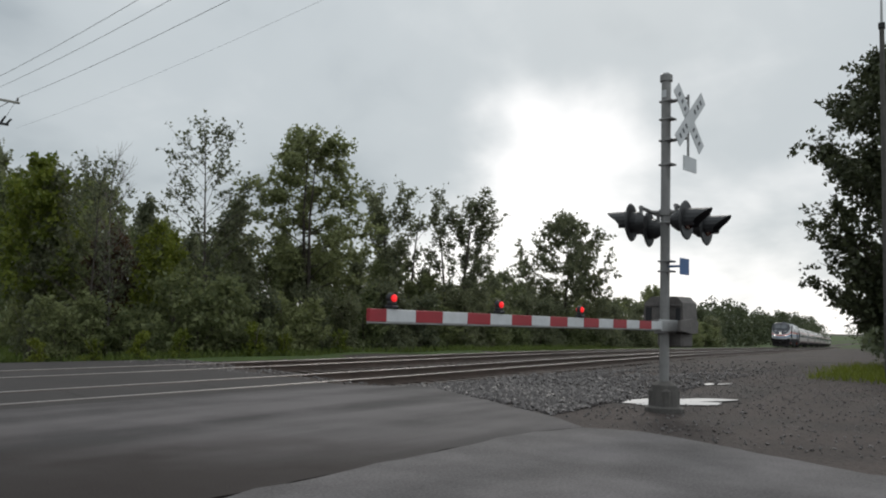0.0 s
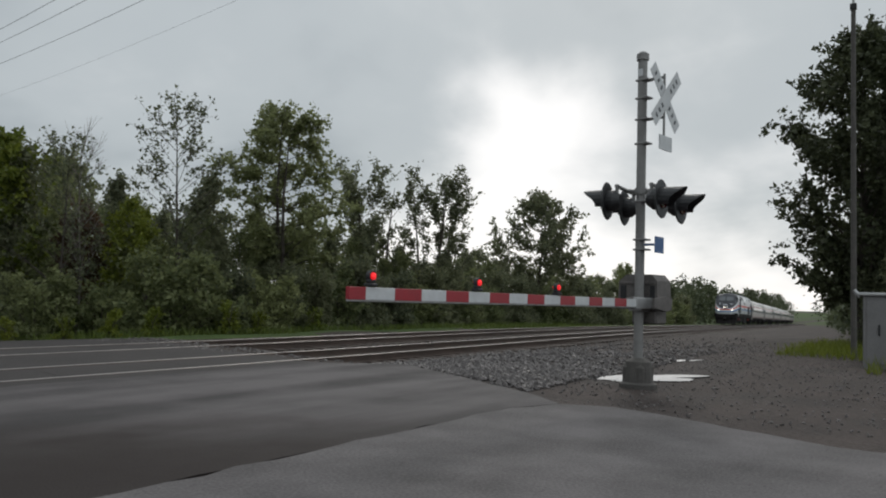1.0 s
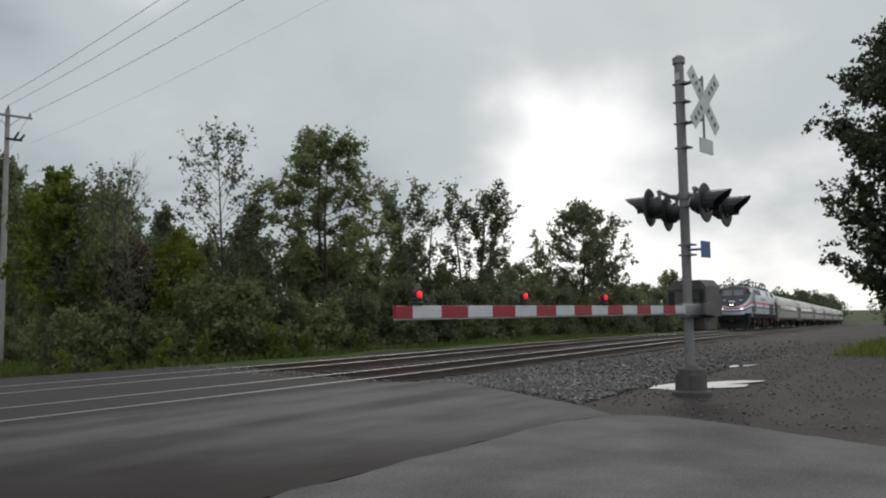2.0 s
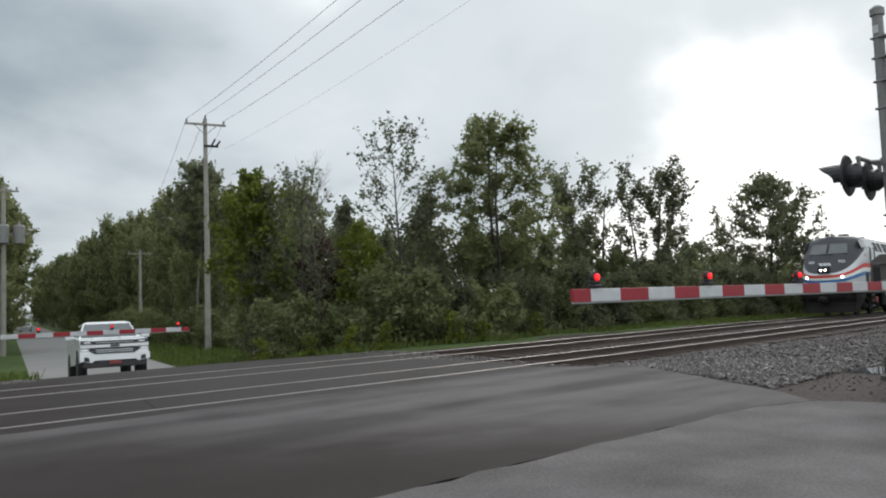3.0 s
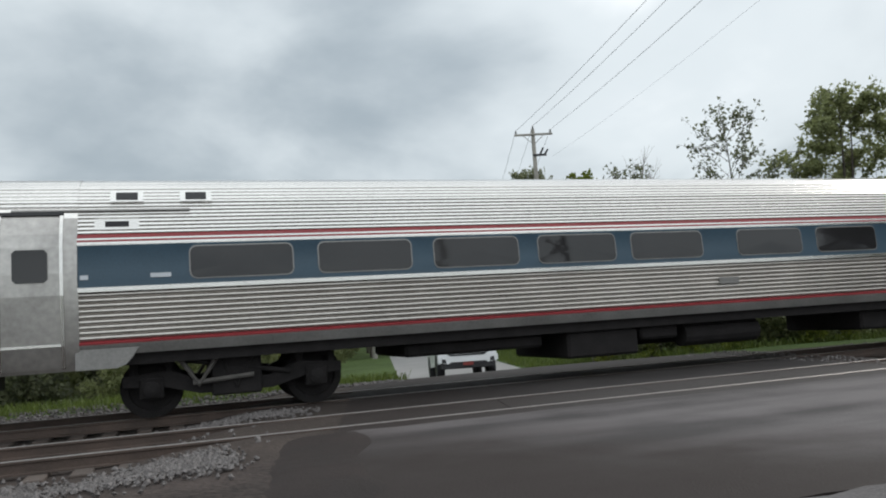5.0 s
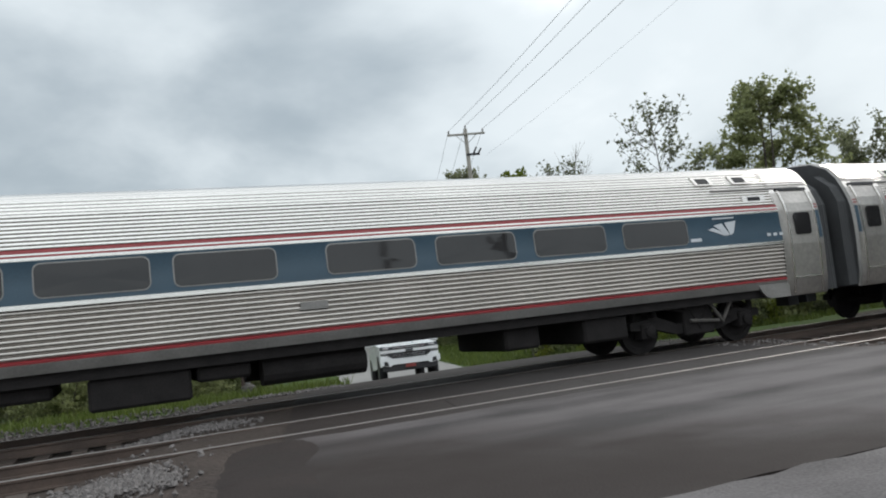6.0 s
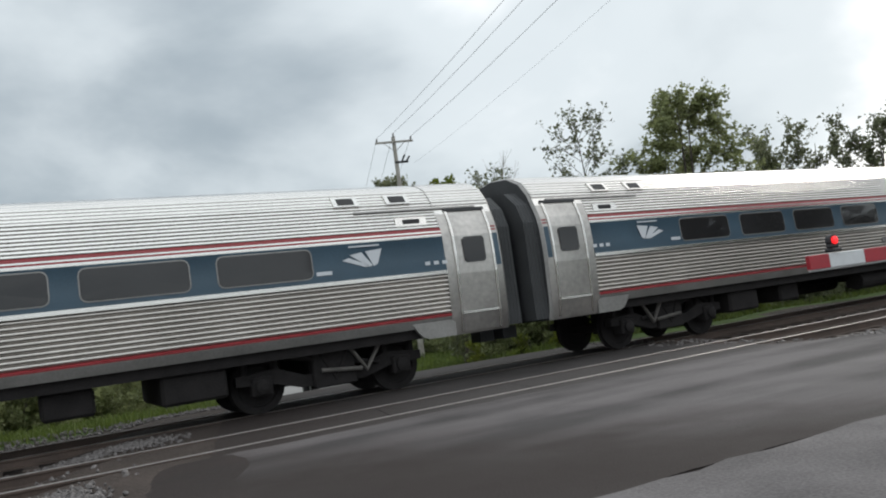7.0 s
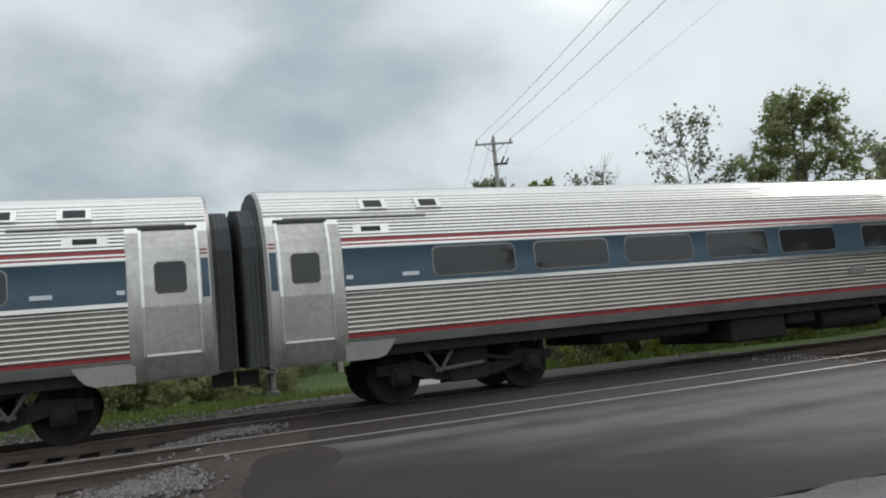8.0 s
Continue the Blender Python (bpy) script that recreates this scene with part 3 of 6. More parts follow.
def rail_mesh(y):
    head = [(-0.065, -0.17), (-0.065, -0.155), (-0.01, -0.14), (-0.01, -0.045), (-0.036, -0.035), (-0.036, -0.006), (-0.028, 0.0),
            (0.028, 0.0), (0.036, -0.006), (0.036, -0.035), (0.01, -0.045), (0.01, -0.14), (0.065, -0.155), (0.065, -0.17)]
    xs = [-80, -40] + [-20 + 5 * i for i in range(40)] + [180 + 15 * i for i in range(25)]
    g, n = Geo(), len(head)
    v = [(x, y + bend(x) + a, b + fall(x)) for x in xs for a, b in head]
    for j in range(len(xs) - 1):
        for i in range(n):
            a, b = j * n + i, j * n + (i + 1) % n
            g.f.append((a, b, b + n, a + n))
            g.m.append(1 if i in (5, 6, 7) else 0)
    g.v = v
    return g


for c in (NEAR_Y, FAR_Y):
    for s in (-1, 1):
        single("rail", rail_mesh(c + s * HALF_GAUGE), [M["rail_side"], M["rail_top"]], "rusty steel rail with a bright worn top", "rail", kind="structure")


# ---- train ----
SPEED, TAIL_AT = 34.65, 170.10
LOCO_LEN, COACH_LEN, PITCH = 21.4, 26.38, 27.17


def body_pose(x, turned=False):
    """Where a vehicle with its middle at x stands on the far track; a turned one runs hind end first."""
    yaw = math.degrees(math.atan(bend_slope(x)))
    tilt = -math.degrees(math.atan(fall_slope(x)))
    return pose(x, FAR_Y + bend(x), fall(x), 0, tilt, yaw) @ pose(0, 0, 0, 0, 0, 180 if turned else 0)


def wheel_geo():
    g = Geo()
    g.lathe([(0.10, -0.09), (0.10, -0.05), (0.36, -0.03), (0.38, -0.065), (0.50, -0.065), (0.49, 0.04), (0.52, 0.05), (0.52, 0.075), (0.38, 0.075), (0.36, 0.03), (0.12, 0.03)],
            (0, 0, 0), (0, 1, 0), 28)
    return g


WHEEL = wheel_geo().mesh("wheel", [M["under"]])


def bogie(parent, cx, base, wheel_r=0.50):
    """A two-axle truck with frame, springs, boxes and wheels."""
    b = part("bogie", bogie_geo(base), M["under"], parent, "grimy black cast steel truck", at=pose(cx, 0, 0))
    for dx in (-base / 2, base / 2):
        for s in (-1, 1):
            part("wheel", WHEEL, None, b, at=pose(dx, s * 0.76, wheel_r, 0, 0, 0 if s < 0 else 180))
    return b


def bogie_geo(base):
    g = Geo()
    for s in (-1, 1):
        y0, y1 = (0.92, 1.12) if s > 0 else (-1.12, -0.92)
        h = base / 2
        g.prism([(-h - 0.45, 0.55), (-h - 0.45, 0.72), (-h + 0.3, 0.78), (-0.55, 0.58), (0.55, 0.58), (h - 0.3, 0.78), (h + 0.45, 0.72), (h + 0.45, 0.55),
                 (h - 0.2, 0.52), (0.6, 0.36), (-0.6, 0.36), (-h + 0.2, 0.52)], y0, y1)
        for dx in (-h, h):
            g.box(dx - 0.19, dx + 0.19, s * 1.02 - 0.17, s * 1.02 + 0.17, 0.33, 0.68, c=0.03)
            g.lathe([(0.0, 0), (0.13, 0.0), (0.13, 0.06), (0.05, 0.09)], (dx, s * 1.19, 0.5), (0, s, 0), 12)
            for k in (-0.28, 0.28):
                g.tube([(dx + k, s * 1.02, 0.66), (dx + k, s * 1.02, 0.92)], 0.07, 8)
        g.box(-0.42, 0.42, s * 1.05 - 0.14, s * 1.05 + 0.14, 0.30, 0.95, c=0.03)
        g.tube([(-0.9, s * 1.15, 0.95), (0.9, s * 1.15, 0.62)], 0.045, 8)
        g.tube([(-0.35, s * 1.18, 1.1), (0.0, s * 1.18, 0.45), (0.35, s * 1.18, 1.1)], 0.045, 6)
    for dx in (-base / 2, base / 2):
        g.tube([(dx, -0.8, 0.5), (dx, 0.8, 0.5)], 0.08, 10)
    g.box(-0.35, 0.35, -0.95, 0.95, 0.5, 0.9, c=0.04)
    return g


def loco_body():
    """Hull lofted from the rear along the sides to the raked nose; the stripes dip towards the nose."""
    rows = [  # half width, height on the side, height at the nose tip
        (1.52, 1.64, 1.50), (1.52, 2.16, 1.78), (1.52, 2.37, 1.91), (1.52, 2.60, 2.04), (1.52, 2.83, 2.18),
        (1.52, 3.53, 2.28), (1.28, 4.18, 4.00), (0.95, 4.36, 4.28), (0.0, 4.44, 4.40)]

    def front(z):
        return 0.10 if z < 2.2 else 0.10 + (z - 2.2) * 0.80
    L, H = LOCO_LEN, LOCO_LEN / 2
    steps = 12
    g = Geo()
    grid = []
    for w, zs, zn in rows:
        line = [(L - 0.0, w * 0.985, zs), (L - 0.12, w, zs), (4.75, w, zs), (2.36 if zs < 4 else 2.64, w, zs)]
        u0 = 2.3 + (0.3 if zs > 4 else 0)
        for k in range(steps + 1):
            th = math.pi / 2 * k / steps
            s, c = math.sin(th), math.cos(th)
            z = zs + (zn - zs) * s ** 1.6
            uf = front(zn if zs > 4 else z)
            line.append((u0 - (u0 - uf) * s ** 0.95, w * max(c, 0.0) ** 0.55, z))
        grid.append(line)
    n = len(grid[0])
    mats_row = [0, 3, 2, 1, 0, None, 5, 5]
    for side in (-1, 1):
        base = len(g.v)
        for line in grid:
            g.v += [(u - H, side * y, z) for u, y, z in line]
        for j in range(len(rows) - 1):
            for i in range(n - 1):
                a = base + j * n + i
                g.f.append((a, a + 1, a + 1 + n, a + n))
                m = mats_row[j]
                if m is None:
                    m = 6 if i < 2 else 0 if i == 2 else 4
                if j >= 6 and i >= 2:
                    m = 4 if i > 2 else 5
                g.m.append(m)
    k = len(g.v)
    ring = [(L - H, -w * 0.985, zs) for w, zs, zn in rows] + [(L - H, w * 0.985, zs) for w, zs, zn in reversed(rows[:-1])]
    g.v += ring
    g.f.append(tuple(range(k, k + len(ring))))
    g.m.append(4)
    return g


def side_patch(g, u0, u1, pts, side, mi=0, t=0.02, shift=0.0):
    """A thin plate on a vehicle's side: pts are (half width, height) from low to high; shift slants its top."""
    n = len(pts)
    dz = pts[-1][1] - pts[0][1] or 1
    def sh(z):
        return shift * (z - pts[0][1]) / dz
    out = [(u + sh(z), side * (w), z) for u in (u0, u1) for w, z in pts]
    inn = [(u + sh(z), side * (w - t), z) for u in (u0, u1) for w, z in pts]
    f = []
    for i in range(n - 1):
        f += [(i, i + 1, n + i + 1, n + i), (2 * n + i, 3 * n + i, 3 * n + i + 1, 2 * n + i + 1),
              (i, 2 * n + i, 2 * n + i + 1, i + 1), (n + i, n + i + 1, 3 * n + i + 1, 3 * n + i)]
    f += [(0, n, 3 * n, 2 * n), (n - 1, 3 * n - 1, 4 * n - 1, 2 * n - 1)]
    return g.add(out + inn, f, mi)


def round_patch(g, u0, u1, z0, z1, side, lift, mi=0, r=0.10):
    """A plate on a coach's side with rounded corners."""
    out = []
    for cu, cz, a0 in ((u1 - r, z1 - r, 0), (u0 + r, z1 - r, 90), (u0 + r, z0 + r, 180), (u1 - r, z0 + r, 270)):
        for k in range(4):
            a = radians(a0 + 30 * k)
            out.append((cu + r * math.cos(a), cz + r * math.sin(a)))
    n = len(out)
    v = [(u, side * (coach_w(z) + d), z) for d in (lift, lift - 0.02) for u, z in out]
    mid = [((u0 + u1) / 2, side * (coach_w((z0 + z1) / 2) + lift), (z0 + z1) / 2)]
    return g.add(v + mid, [(i, (i + 1) % n, 2 * n) for i in range(n)] + [(i, i + n, (i + 1) % n + n, (i + 1) % n) for i in range(n)], mi)


def lettering(text, size, depth=0.004, fat=0.006):
    cu = bpy.data.curves.new("lettering", "FONT")
    cu.body, cu.size, cu.extrude, cu.align_x, cu.resolution_u = text, size, depth, "CENTER", 3
    cu.offset = fat
    ob = bpy.data.objects.new("lettering", cu)
    scene.collection.objects.link(ob)
    me = bpy.data.meshes.new_from_object(ob.evaluated_get(bpy.context.evaluated_depsgraph_get()))
    bpy.data.objects.remove(ob)
    bpy.data.curves.remove(cu)
    return me


def locomotive():
    H = LOCO_LEN / 2
    t = thing("locomotive", "silver striped diesel locomotive with dark raked nose and lit headlights", "locomotive")
    part("body", loco_body(), [M["silver"], M["st_red"], M["st_white"], M["st_blue"], M["grey_dark"], M["grey_roof"], M["silver_hi"]], t,
         "silver hull striped red, white and blue", smooth=True)
    g = Geo()
    g.box(0.5 - H, LOCO_LEN - 0.15 - H, -1.47, 1.47, 1.18, 1.645, c=0.02)
    part("underframe", g, M["under"], t, "black underframe")
    for a, b, w, z in ((6.35, 7.35, 1.34, 0.50), (7.40, 8.95, 1.38, 0.42), (9.0, 10.45, 1.30, 0.52)):
        g = Geo()
        g.box(a - H, b - H, -w, w, z, 1.18, c=0.05)
        for s in (-1, 1):
            g.box(a + 0.12 - H, b - 0.12 - H, s * w - 0.02, s * w + 0.02, z + 0.12, 1.08, c=0.01)
        part("battery_box", g, M["under"], t)
    g = Geo()
    g.prism([(10.95 - H, 1.2), (10.95 - H, 0.5), (11.3 - H, 0.36), (15.2 - H, 0.36), (15.6 - H, 0.5), (15.6 - H, 1.2)], -1.35, 1.35)
    part("fuel_tank", g, M["under"], t, "black fuel tank")
    g = Geo()  # pilot below the nose, wedge shaped in plan
    shape = [(2.5, -1.45), (1.5, -1.45), (0.75, -1.36), (0.30, -0.95), (0.14, -0.4), (0.14, 0.4), (0.30, 0.95), (0.75, 1.36), (1.5, 1.45), (2.5, 1.45)]
    rings = [(1.52, 0.0, 1.0, 0.0), (1.0, 0.02, 1.0, 0.0), (0.75, 0.16, 0.97, 0.5), (0.50, 0.10, 0.95, 0.9), (0.17, -0.08, 0.92, 1.1)]
    v = [(u + in_u * (2.5 - u) / 2.36 - back_u * (u > 2) - H, y * wy, z) for z, in_u, wy, back_u in rings for u, y in shape]
    n = len(shape)
    f = [(j * n + i, j * n + (i + 1) % n, (j + 1) * n + (i + 1) % n, (j + 1) * n + i) for j in range(len(rings) - 1) for i in range(n)]
    g.add(v, f + [tuple(range(n)), tuple(range((len(rings) - 1) * n, len(rings) * n))])
    for s in (-1, 1):   # steps let into the corners
        g.box(0.62 - H, 1.0 - H, s * 1.38 - 0.05, s * 1.38 + 0.05, 0.86, 0.90)
        g.tube([(0.42 - H, s * 1.2, 1.45), (0.30 - H, s * 1.28, 1.3), (0.30 - H, s * 1.28, 0.8)], 0.025, 6)
    part("pilot", g, M["under"], t, "black pilot and snow plough")
    g = Geo()
    g.box(-0.30 - H, 0.3 - H, -0.14, 0.14, 0.72, 1.0, c=0.03)
    g.lathe([(0.0, 0), (0.2, 0.0), (0.22, 0.12), (0.1, 0.3)], (-0.22 - H, 0, 0.86), (-1, 0, 0), 10)
    part("coupler", g, M["under"], t)
    bogie(t, 4.4 - H, 2.74)
    bogie(t, 17.3 - H, 2.74)
    for u, s in ((4.70, -1), (4.70, 1), (18.55, -1), (18.55, 1)):
        g = Geo()
        g.box(u - 0.22 - H, u + 0.22 - H, s * 1.33 - 0.12, s * 1.33 + 0.12, 0.68, 1.00, c=0.03)
        part("equipment_box", g, M["box_red"], t, "red painted equipment box")
    # raked windscreen
    for s in (-1, 1):
        g = Geo()
        def scr(u, y, z):
            return (u - 0.07 - H, s * y, z)
        g.add([scr(1.02, 0.06, 3.37), scr(1.20, 0.98, 3.37), scr(1.62, 0.88, 3.93), scr(1.46, 0.06, 3.93),
               scr(1.07, 0.06, 3.34), scr(1.25, 0.96, 3.34), scr(1.67, 0.86, 3.90), scr(1.51, 0.06, 3.90)],
              [(0, 1, 2, 3), (4, 7, 6, 5), (0, 4, 5, 1), (1, 5, 6, 2), (2, 6, 7, 3), (3, 7, 4, 0)])
        part("windscreen", g, M["glass_pale"], t, "pale reflecting windscreen pane")
    def wall(z):
        return 1.52 if z <= 3.53 else 1.52 - (z - 3.53) * 0.369
    for s in (-1, 1):
        g = Geo()
        side_patch(g, 1.88 - H, 3.08 - H, [(wall(3.66) + 0.012, 3.66), (wall(4.12) + 0.012, 4.12)], s, 0)
        f1 = part("cab_window", g, M["grey_roof"], t, "grey framed cab side window")
        for a, b in ((1.96, 2.43), (2.49, 3.02)):
            g = Geo()
            side_patch(g, a - H, b - H, [(wall(3.70) + 0.018, 3.70), (wall(4.08) + 0.018, 4.08)], s, 0)
            part("pane", g, M["glass_pale"], f1)
        # louvres in the upper band
        for a, b, split in ((4.80, 5.45, 0), (5.68, 6.38, 0), (6.72, 8.18, 1), (8.38, 9.42, 0), (14.3, 15.25, 0), (17.65, 18.65, 0), (18.78, 19.7, 0)):
            g = Geo()
            side_patch(g, a - H, b - H, [(wall(3.56) + 0.006, 3.56), (wall(4.12) + 0.006, 4.12)], s, 0, shift=-0.02)
            for k in range(9):
                z = 3.58 + k * 0.059
                side_patch(g, a + 0.03 - H, b - 0.03 - H, [(wall(z) + 0.03, z), (wall(z) + 0.008, z + 0.03)], s, 1, 0.012)
            if split:
                m = (a + b) / 2
                side_patch(g, m - 0.02 - H, m + 0.02 - H, [(wall(3.56) + 0.035, 3.56), (wall(4.12) + 0.035, 4.12)], s, 2, shift=-0.02)
            part("louvre", g, [M["black"], M["grey_dark"], M["silver"]], t, "dark slatted air intake")
        for a, b, z0, z1 in ((15.5, 16.9, 1.66, 2.76), (17.05, 19.05, 1.68, 2.80), (2.28, 2.96, 1.78, 2.32)):
            g = Geo()
            side_patch(g, a - H, b - H, [(1.526, z0), (1.526, z1)], s, 0)
            n = int((z1 - z0) / 0.06)
            for k in range(n):
                z = z0 + 0.03 + k * 0.06
                side_patch(g, a + 0.03 - H, b - 0.03 - H, [(1.55, z), (1.53, z + 0.028)], s, 1, 0.012)
            m = (a + b) / 2
            side_patch(g, m - 0.02 - H, m + 0.02 - H, [(1.556, z0), (1.556, z1)], s, 1)
            part("grille", g, [M["black"], M["grey_dark"]], t, "large dark slatted grille")
        # doors, handrails, ladders
        for a, b in ((3.19, 3.87), (20.15, 20.95)):
            g = Geo()
            for z0, z1, mi in ((1.72, 2.16, 0), (2.16, 2.37, 3), (2.37, 2.60, 2), (2.60, 2.83, 1), (2.83, 3.47, 0)):
                side_patch(g, a - H, b - H, [(1.525, z0), (1.525, z1)], s, mi, 0.01)
            for e in (a - 0.012, b):
                side_patch(g, e - H, e + 0.012 - H, [(1.527, 1.70), (1.527, 3.52)], s, 4, 0.01)
            door = part("door", g, [M["silver"], M["st_red"], M["st_white"], M["st_blue"], M["grey_dark"]], t)
            g = Geo()
            if b < 10:
                side_patch(g, a + 0.12 - H, b - 0.12 - H, [(1.53, 1.80), (1.53, 2.2)], s, 0, 0.012)
            else:
                side_patch(g, a + 0.15 - H, b - 0.15 - H, [(1.53, 2.92), (1.53, 3.40)], s, 0, 0.012)
            part("door_window", g, M["glass_pale"] if b < 10 else M["grey_dark"], door)
            for u in (a - 0.09, b + 0.09):
                g = Geo()
                top = 3.72 if b < 10 else 3.1
                g.tube([(u - H, s * 1.53, top), (u - H, s * 1.62, top - 0.04), (u - H, s * 1.62, 1.78), (u - H, s * 1.53, 1.74)], 0.035, 8)
                part("handrail", g, M["grey_dark"], t)
            g = Geo()
            m = (a + b) / 2 + (0.15 if b < 10 else 0)
            for e in (-0.24, 0.24):
                g.box(m + e - 0.02 - H, m + e + 0.02 - H, s * 1.44 - 0.03, s * 1.44 + 0.03, 0.42, 1.6)
            for k in range(4):
                g.box(m - 0.24 - H, m + 0.24 - H, s * 1.47 - 0.06, s * 1.47 + 0.06, 0.48 + k * 0.3, 0.505 + k * 0.3, 1)
            part("ladder", g, [M["black"], M["alu"]], t, "black ladder with worn bright treads")
        g = Geo()
        g.box(2.55 - H, 2.95 - H, s * 1.475 - 0.02, s * 1.475 + 0.02, 1.33, 1.62)
        part("hatch", g, M["silver"], t, "small pale hatch")
        g = Geo()
        side_patch(g, 10.55 - H, 10.9 - H, [(1.527, 1.70), (1.527, 1.95)], s, 0)
        side_patch(g, 10.62 - H, 10.8 - H, [(1.533, 1.75), (1.533, 1.9)], s, 1)
        side_patch(g, 11.05 - H, 11.15 - H, [(1.530, 1.80), (1.530, 1.84)], s, 0)
        part("filler", g, [M["black"], M["alu"]], t, "recessed fuel filler")
        # oval seal with a ribbon
        g = Geo()
        def oval(cx, cz, rx, rz, y, mi, k=28):
            g.prism([(cx + rx * math.cos(2 * math.pi * i / k), cz + rz * math.sin(2 * math.pi * i / k)) for i in range(k)], s * (y - 0.004), s * y, mi)
        oval(5.15 - H, 2.50, 0.42, 0.56, 1.528, 0)
        oval(5.15 - H, 2.58, 0.35, 0.44, 1.532, 1)
        for pts in (((4.85, 2.42), (5.02, 2.54), (5.12, 2.50), (5.24, 2.64), (5.34, 2.52), (5.45, 2.42)), ((4.92, 2.78), (5.15, 2.82), (5.36, 2.76), (5.2, 2.88), (5.05, 2.87)),
                    ((4.84, 2.34), (5.46, 2.34), (5.44, 2.39), (4.86, 2.39))):
            g.prism([(a - H, b) for a, b in pts], s * 1.533, s * 1.537, 0)
        g.prism([(4.62 - H, 2.20), (4.75 - H, 2.12), (5.15 - H, 2.06), (5.55 - H, 2.12), (5.68 - H, 2.20), (5.66 - H, 2.34), (5.15 - H, 2.22), (4.64 - H, 2.34)], s * 1.533, s * 1.540, 2)
        part("seal", g, [M["seal_teal"], M["seal_pale"], M["seal_gold"]], t, "oval teal and green anniversary seal with a ribbon")
        # fleet number, operator's mark as plain shapes
        number = None
        for fat, mark, y in ((0.024, "decal_pale", 1.528), (0.004, "decal_dark", 1.534)):
            me = lettering("703", 0.58, fat=fat)
            me.materials.append(M[mark])
            number = part("fleet_number" if not number else "numeral_face", me, None, number or t, "outlined fleet number" if not number else "",
                          at=pose(10.80 - H, s * y, 2.24, 90, 0, 0 if s < 0 else 180) @ Matrix.Diagonal((1.28, 1, 1, 1)) if not number else pose(0, 0, 0.006))
        g = Geo()
        for k in range(3):
            a = 9.12 + k * 0.29
            g.prism([(a - H, 3.31 + 0.012 * k), (a + 0.23 - H, 3.33 + 0.006 * k), (9.86 + 0.09 * k - H, 3.04), (9.78 + 0.09 * k - H, 3.04), (a + 0.10 - H, 3.28)], s * 1.526, s * 1.530)
        part("emblem", g, M["decal_dark"], t, "dark operator's emblem of slanting bars")
        for k in range(6):
            a = 10.12 + k * 0.42
            part("name_bar", Geo().prism([(a - H, 3.08), (a + 0.32 - H, 3.08), (a + 0.32 - H, 3.24), (a - H, 3.24)], s * 1.526, s * 1.530), M["decal_dark"], t)
        g = Geo()
        for k in range(4):
            side_patch(g, 2.28 - H, 2.50 - H, [(1.527, 3.18 + k * 0.05), (1.527, 3.205 + k * 0.05)], s, k % 2)
        part("flag", g, [M["st_red"], M["decal_dark"]], t, "small striped flag")
    # nose: headlights, ditch lights, mark
    g = Geo()
    g.prism([(-0.30, 2.33), (0.30, 2.33), (0.25, 2.62), (-0.25, 2.62)], 0.05 - H, 0.50 - H, plane="yz")
    housing = part("headlight_housing", g, M["black"], t)
    for y in (-0.11, 0.11):
        g = Geo()
        g.lathe([(0.0, 0.0), (0.055, 0.0), (0.055, 0.03), (0.03, 0.05)], (0.05 - H, y, 2.46), (-1, 0, 0), 14)
        part("headlight", g, M["lamp_lit"], housing, "lit white headlight")
    for y in (-0.88, 0.88):
        g = Geo()
        g.lathe([(0.0, -0.25), (0.06, -0.25), (0.07, 0.0), (0.065, 0.0), (0.055, 0.02), (0.02, 0.04)], (0.24 - H, y, 2.08), (-1, 0, 0), 14)
        part("ditch_light", g, M["lamp_lit"], t, "lit white ditch light")
    g = Geo()
    for k in range(3):
        g.add([(0.50 - H - 0.03, -0.30 + k * 0.2, 2.70), (0.62 - H - 0.03, -0.2 + k * 0.2, 2.86), (0.62 - H - 0.03, -0.02 + k * 0.2, 2.86), (0.50 - H - 0.03, -0.18 + k * 0.2, 2.70),
               (0.56 - H, -0.30 + k * 0.2, 2.70), (0.68 - H, -0.2 + k * 0.2, 2.86), (0.68 - H, -0.02 + k * 0.2, 2.86), (0.56 - H, -0.18 + k * 0.2, 2.70)],
              [(0, 1, 2, 3), (4, 7, 6, 5), (0, 4, 5, 1), (1, 5, 6, 2), (2, 6, 7, 3), (3, 7, 4, 0)])
    part("emblem", g, M["decal_pale"], t, "pale emblem on the nose")
    for s in (-1, 1):
        me = lettering("703", 0.24)
        me.materials.append(M["decal_pale"])
        part("nose_number", me, None, t, "pale fleet number", at=pose(0.70 - H, s * 0.78, 2.86, 51, 0, -90 - s * 14) )
    for u, w, l2, h2 in ((3.0, 0.25, 0.35, 0.10), (4.6, 0.2, 0.25, 0.05), (6.0, 0.3, 0.35, 0.09)):
        part("roof_horn", Geo().box(u - H, u + l2 - H, -w - 0.3, w - 0.3, 4.40, 4.45 + h2, c=0.02), M["grey_dark"], t)
    for u, l2, h2 in ((12.9, 1.15, 0.17), (17.9, 2.1, 0.14), (20.0, 0.6, 0.1)):
        g = Geo()
        g.prism([(u - H, 4.36), (u + 0.1 - H, 4.40 + h2), (u + l2 - 0.1 - H, 4.40 + h2), (u + l2 - H, 4.36)], -0.85, 0.85)
        part("roof_hatch", g, M["grey_dark"], t)
    # rear end: folded passage and step
    g = Geo()
    for k in range(4):
        u = LOCO_LEN - 0.02 + k * 0.07
        g.box(u - H, u + 0.05 - H, -0.62, 0.62, 1.2, 3.4, c=0.02)
    part("gangway", g, M["fold"], t)
    return t


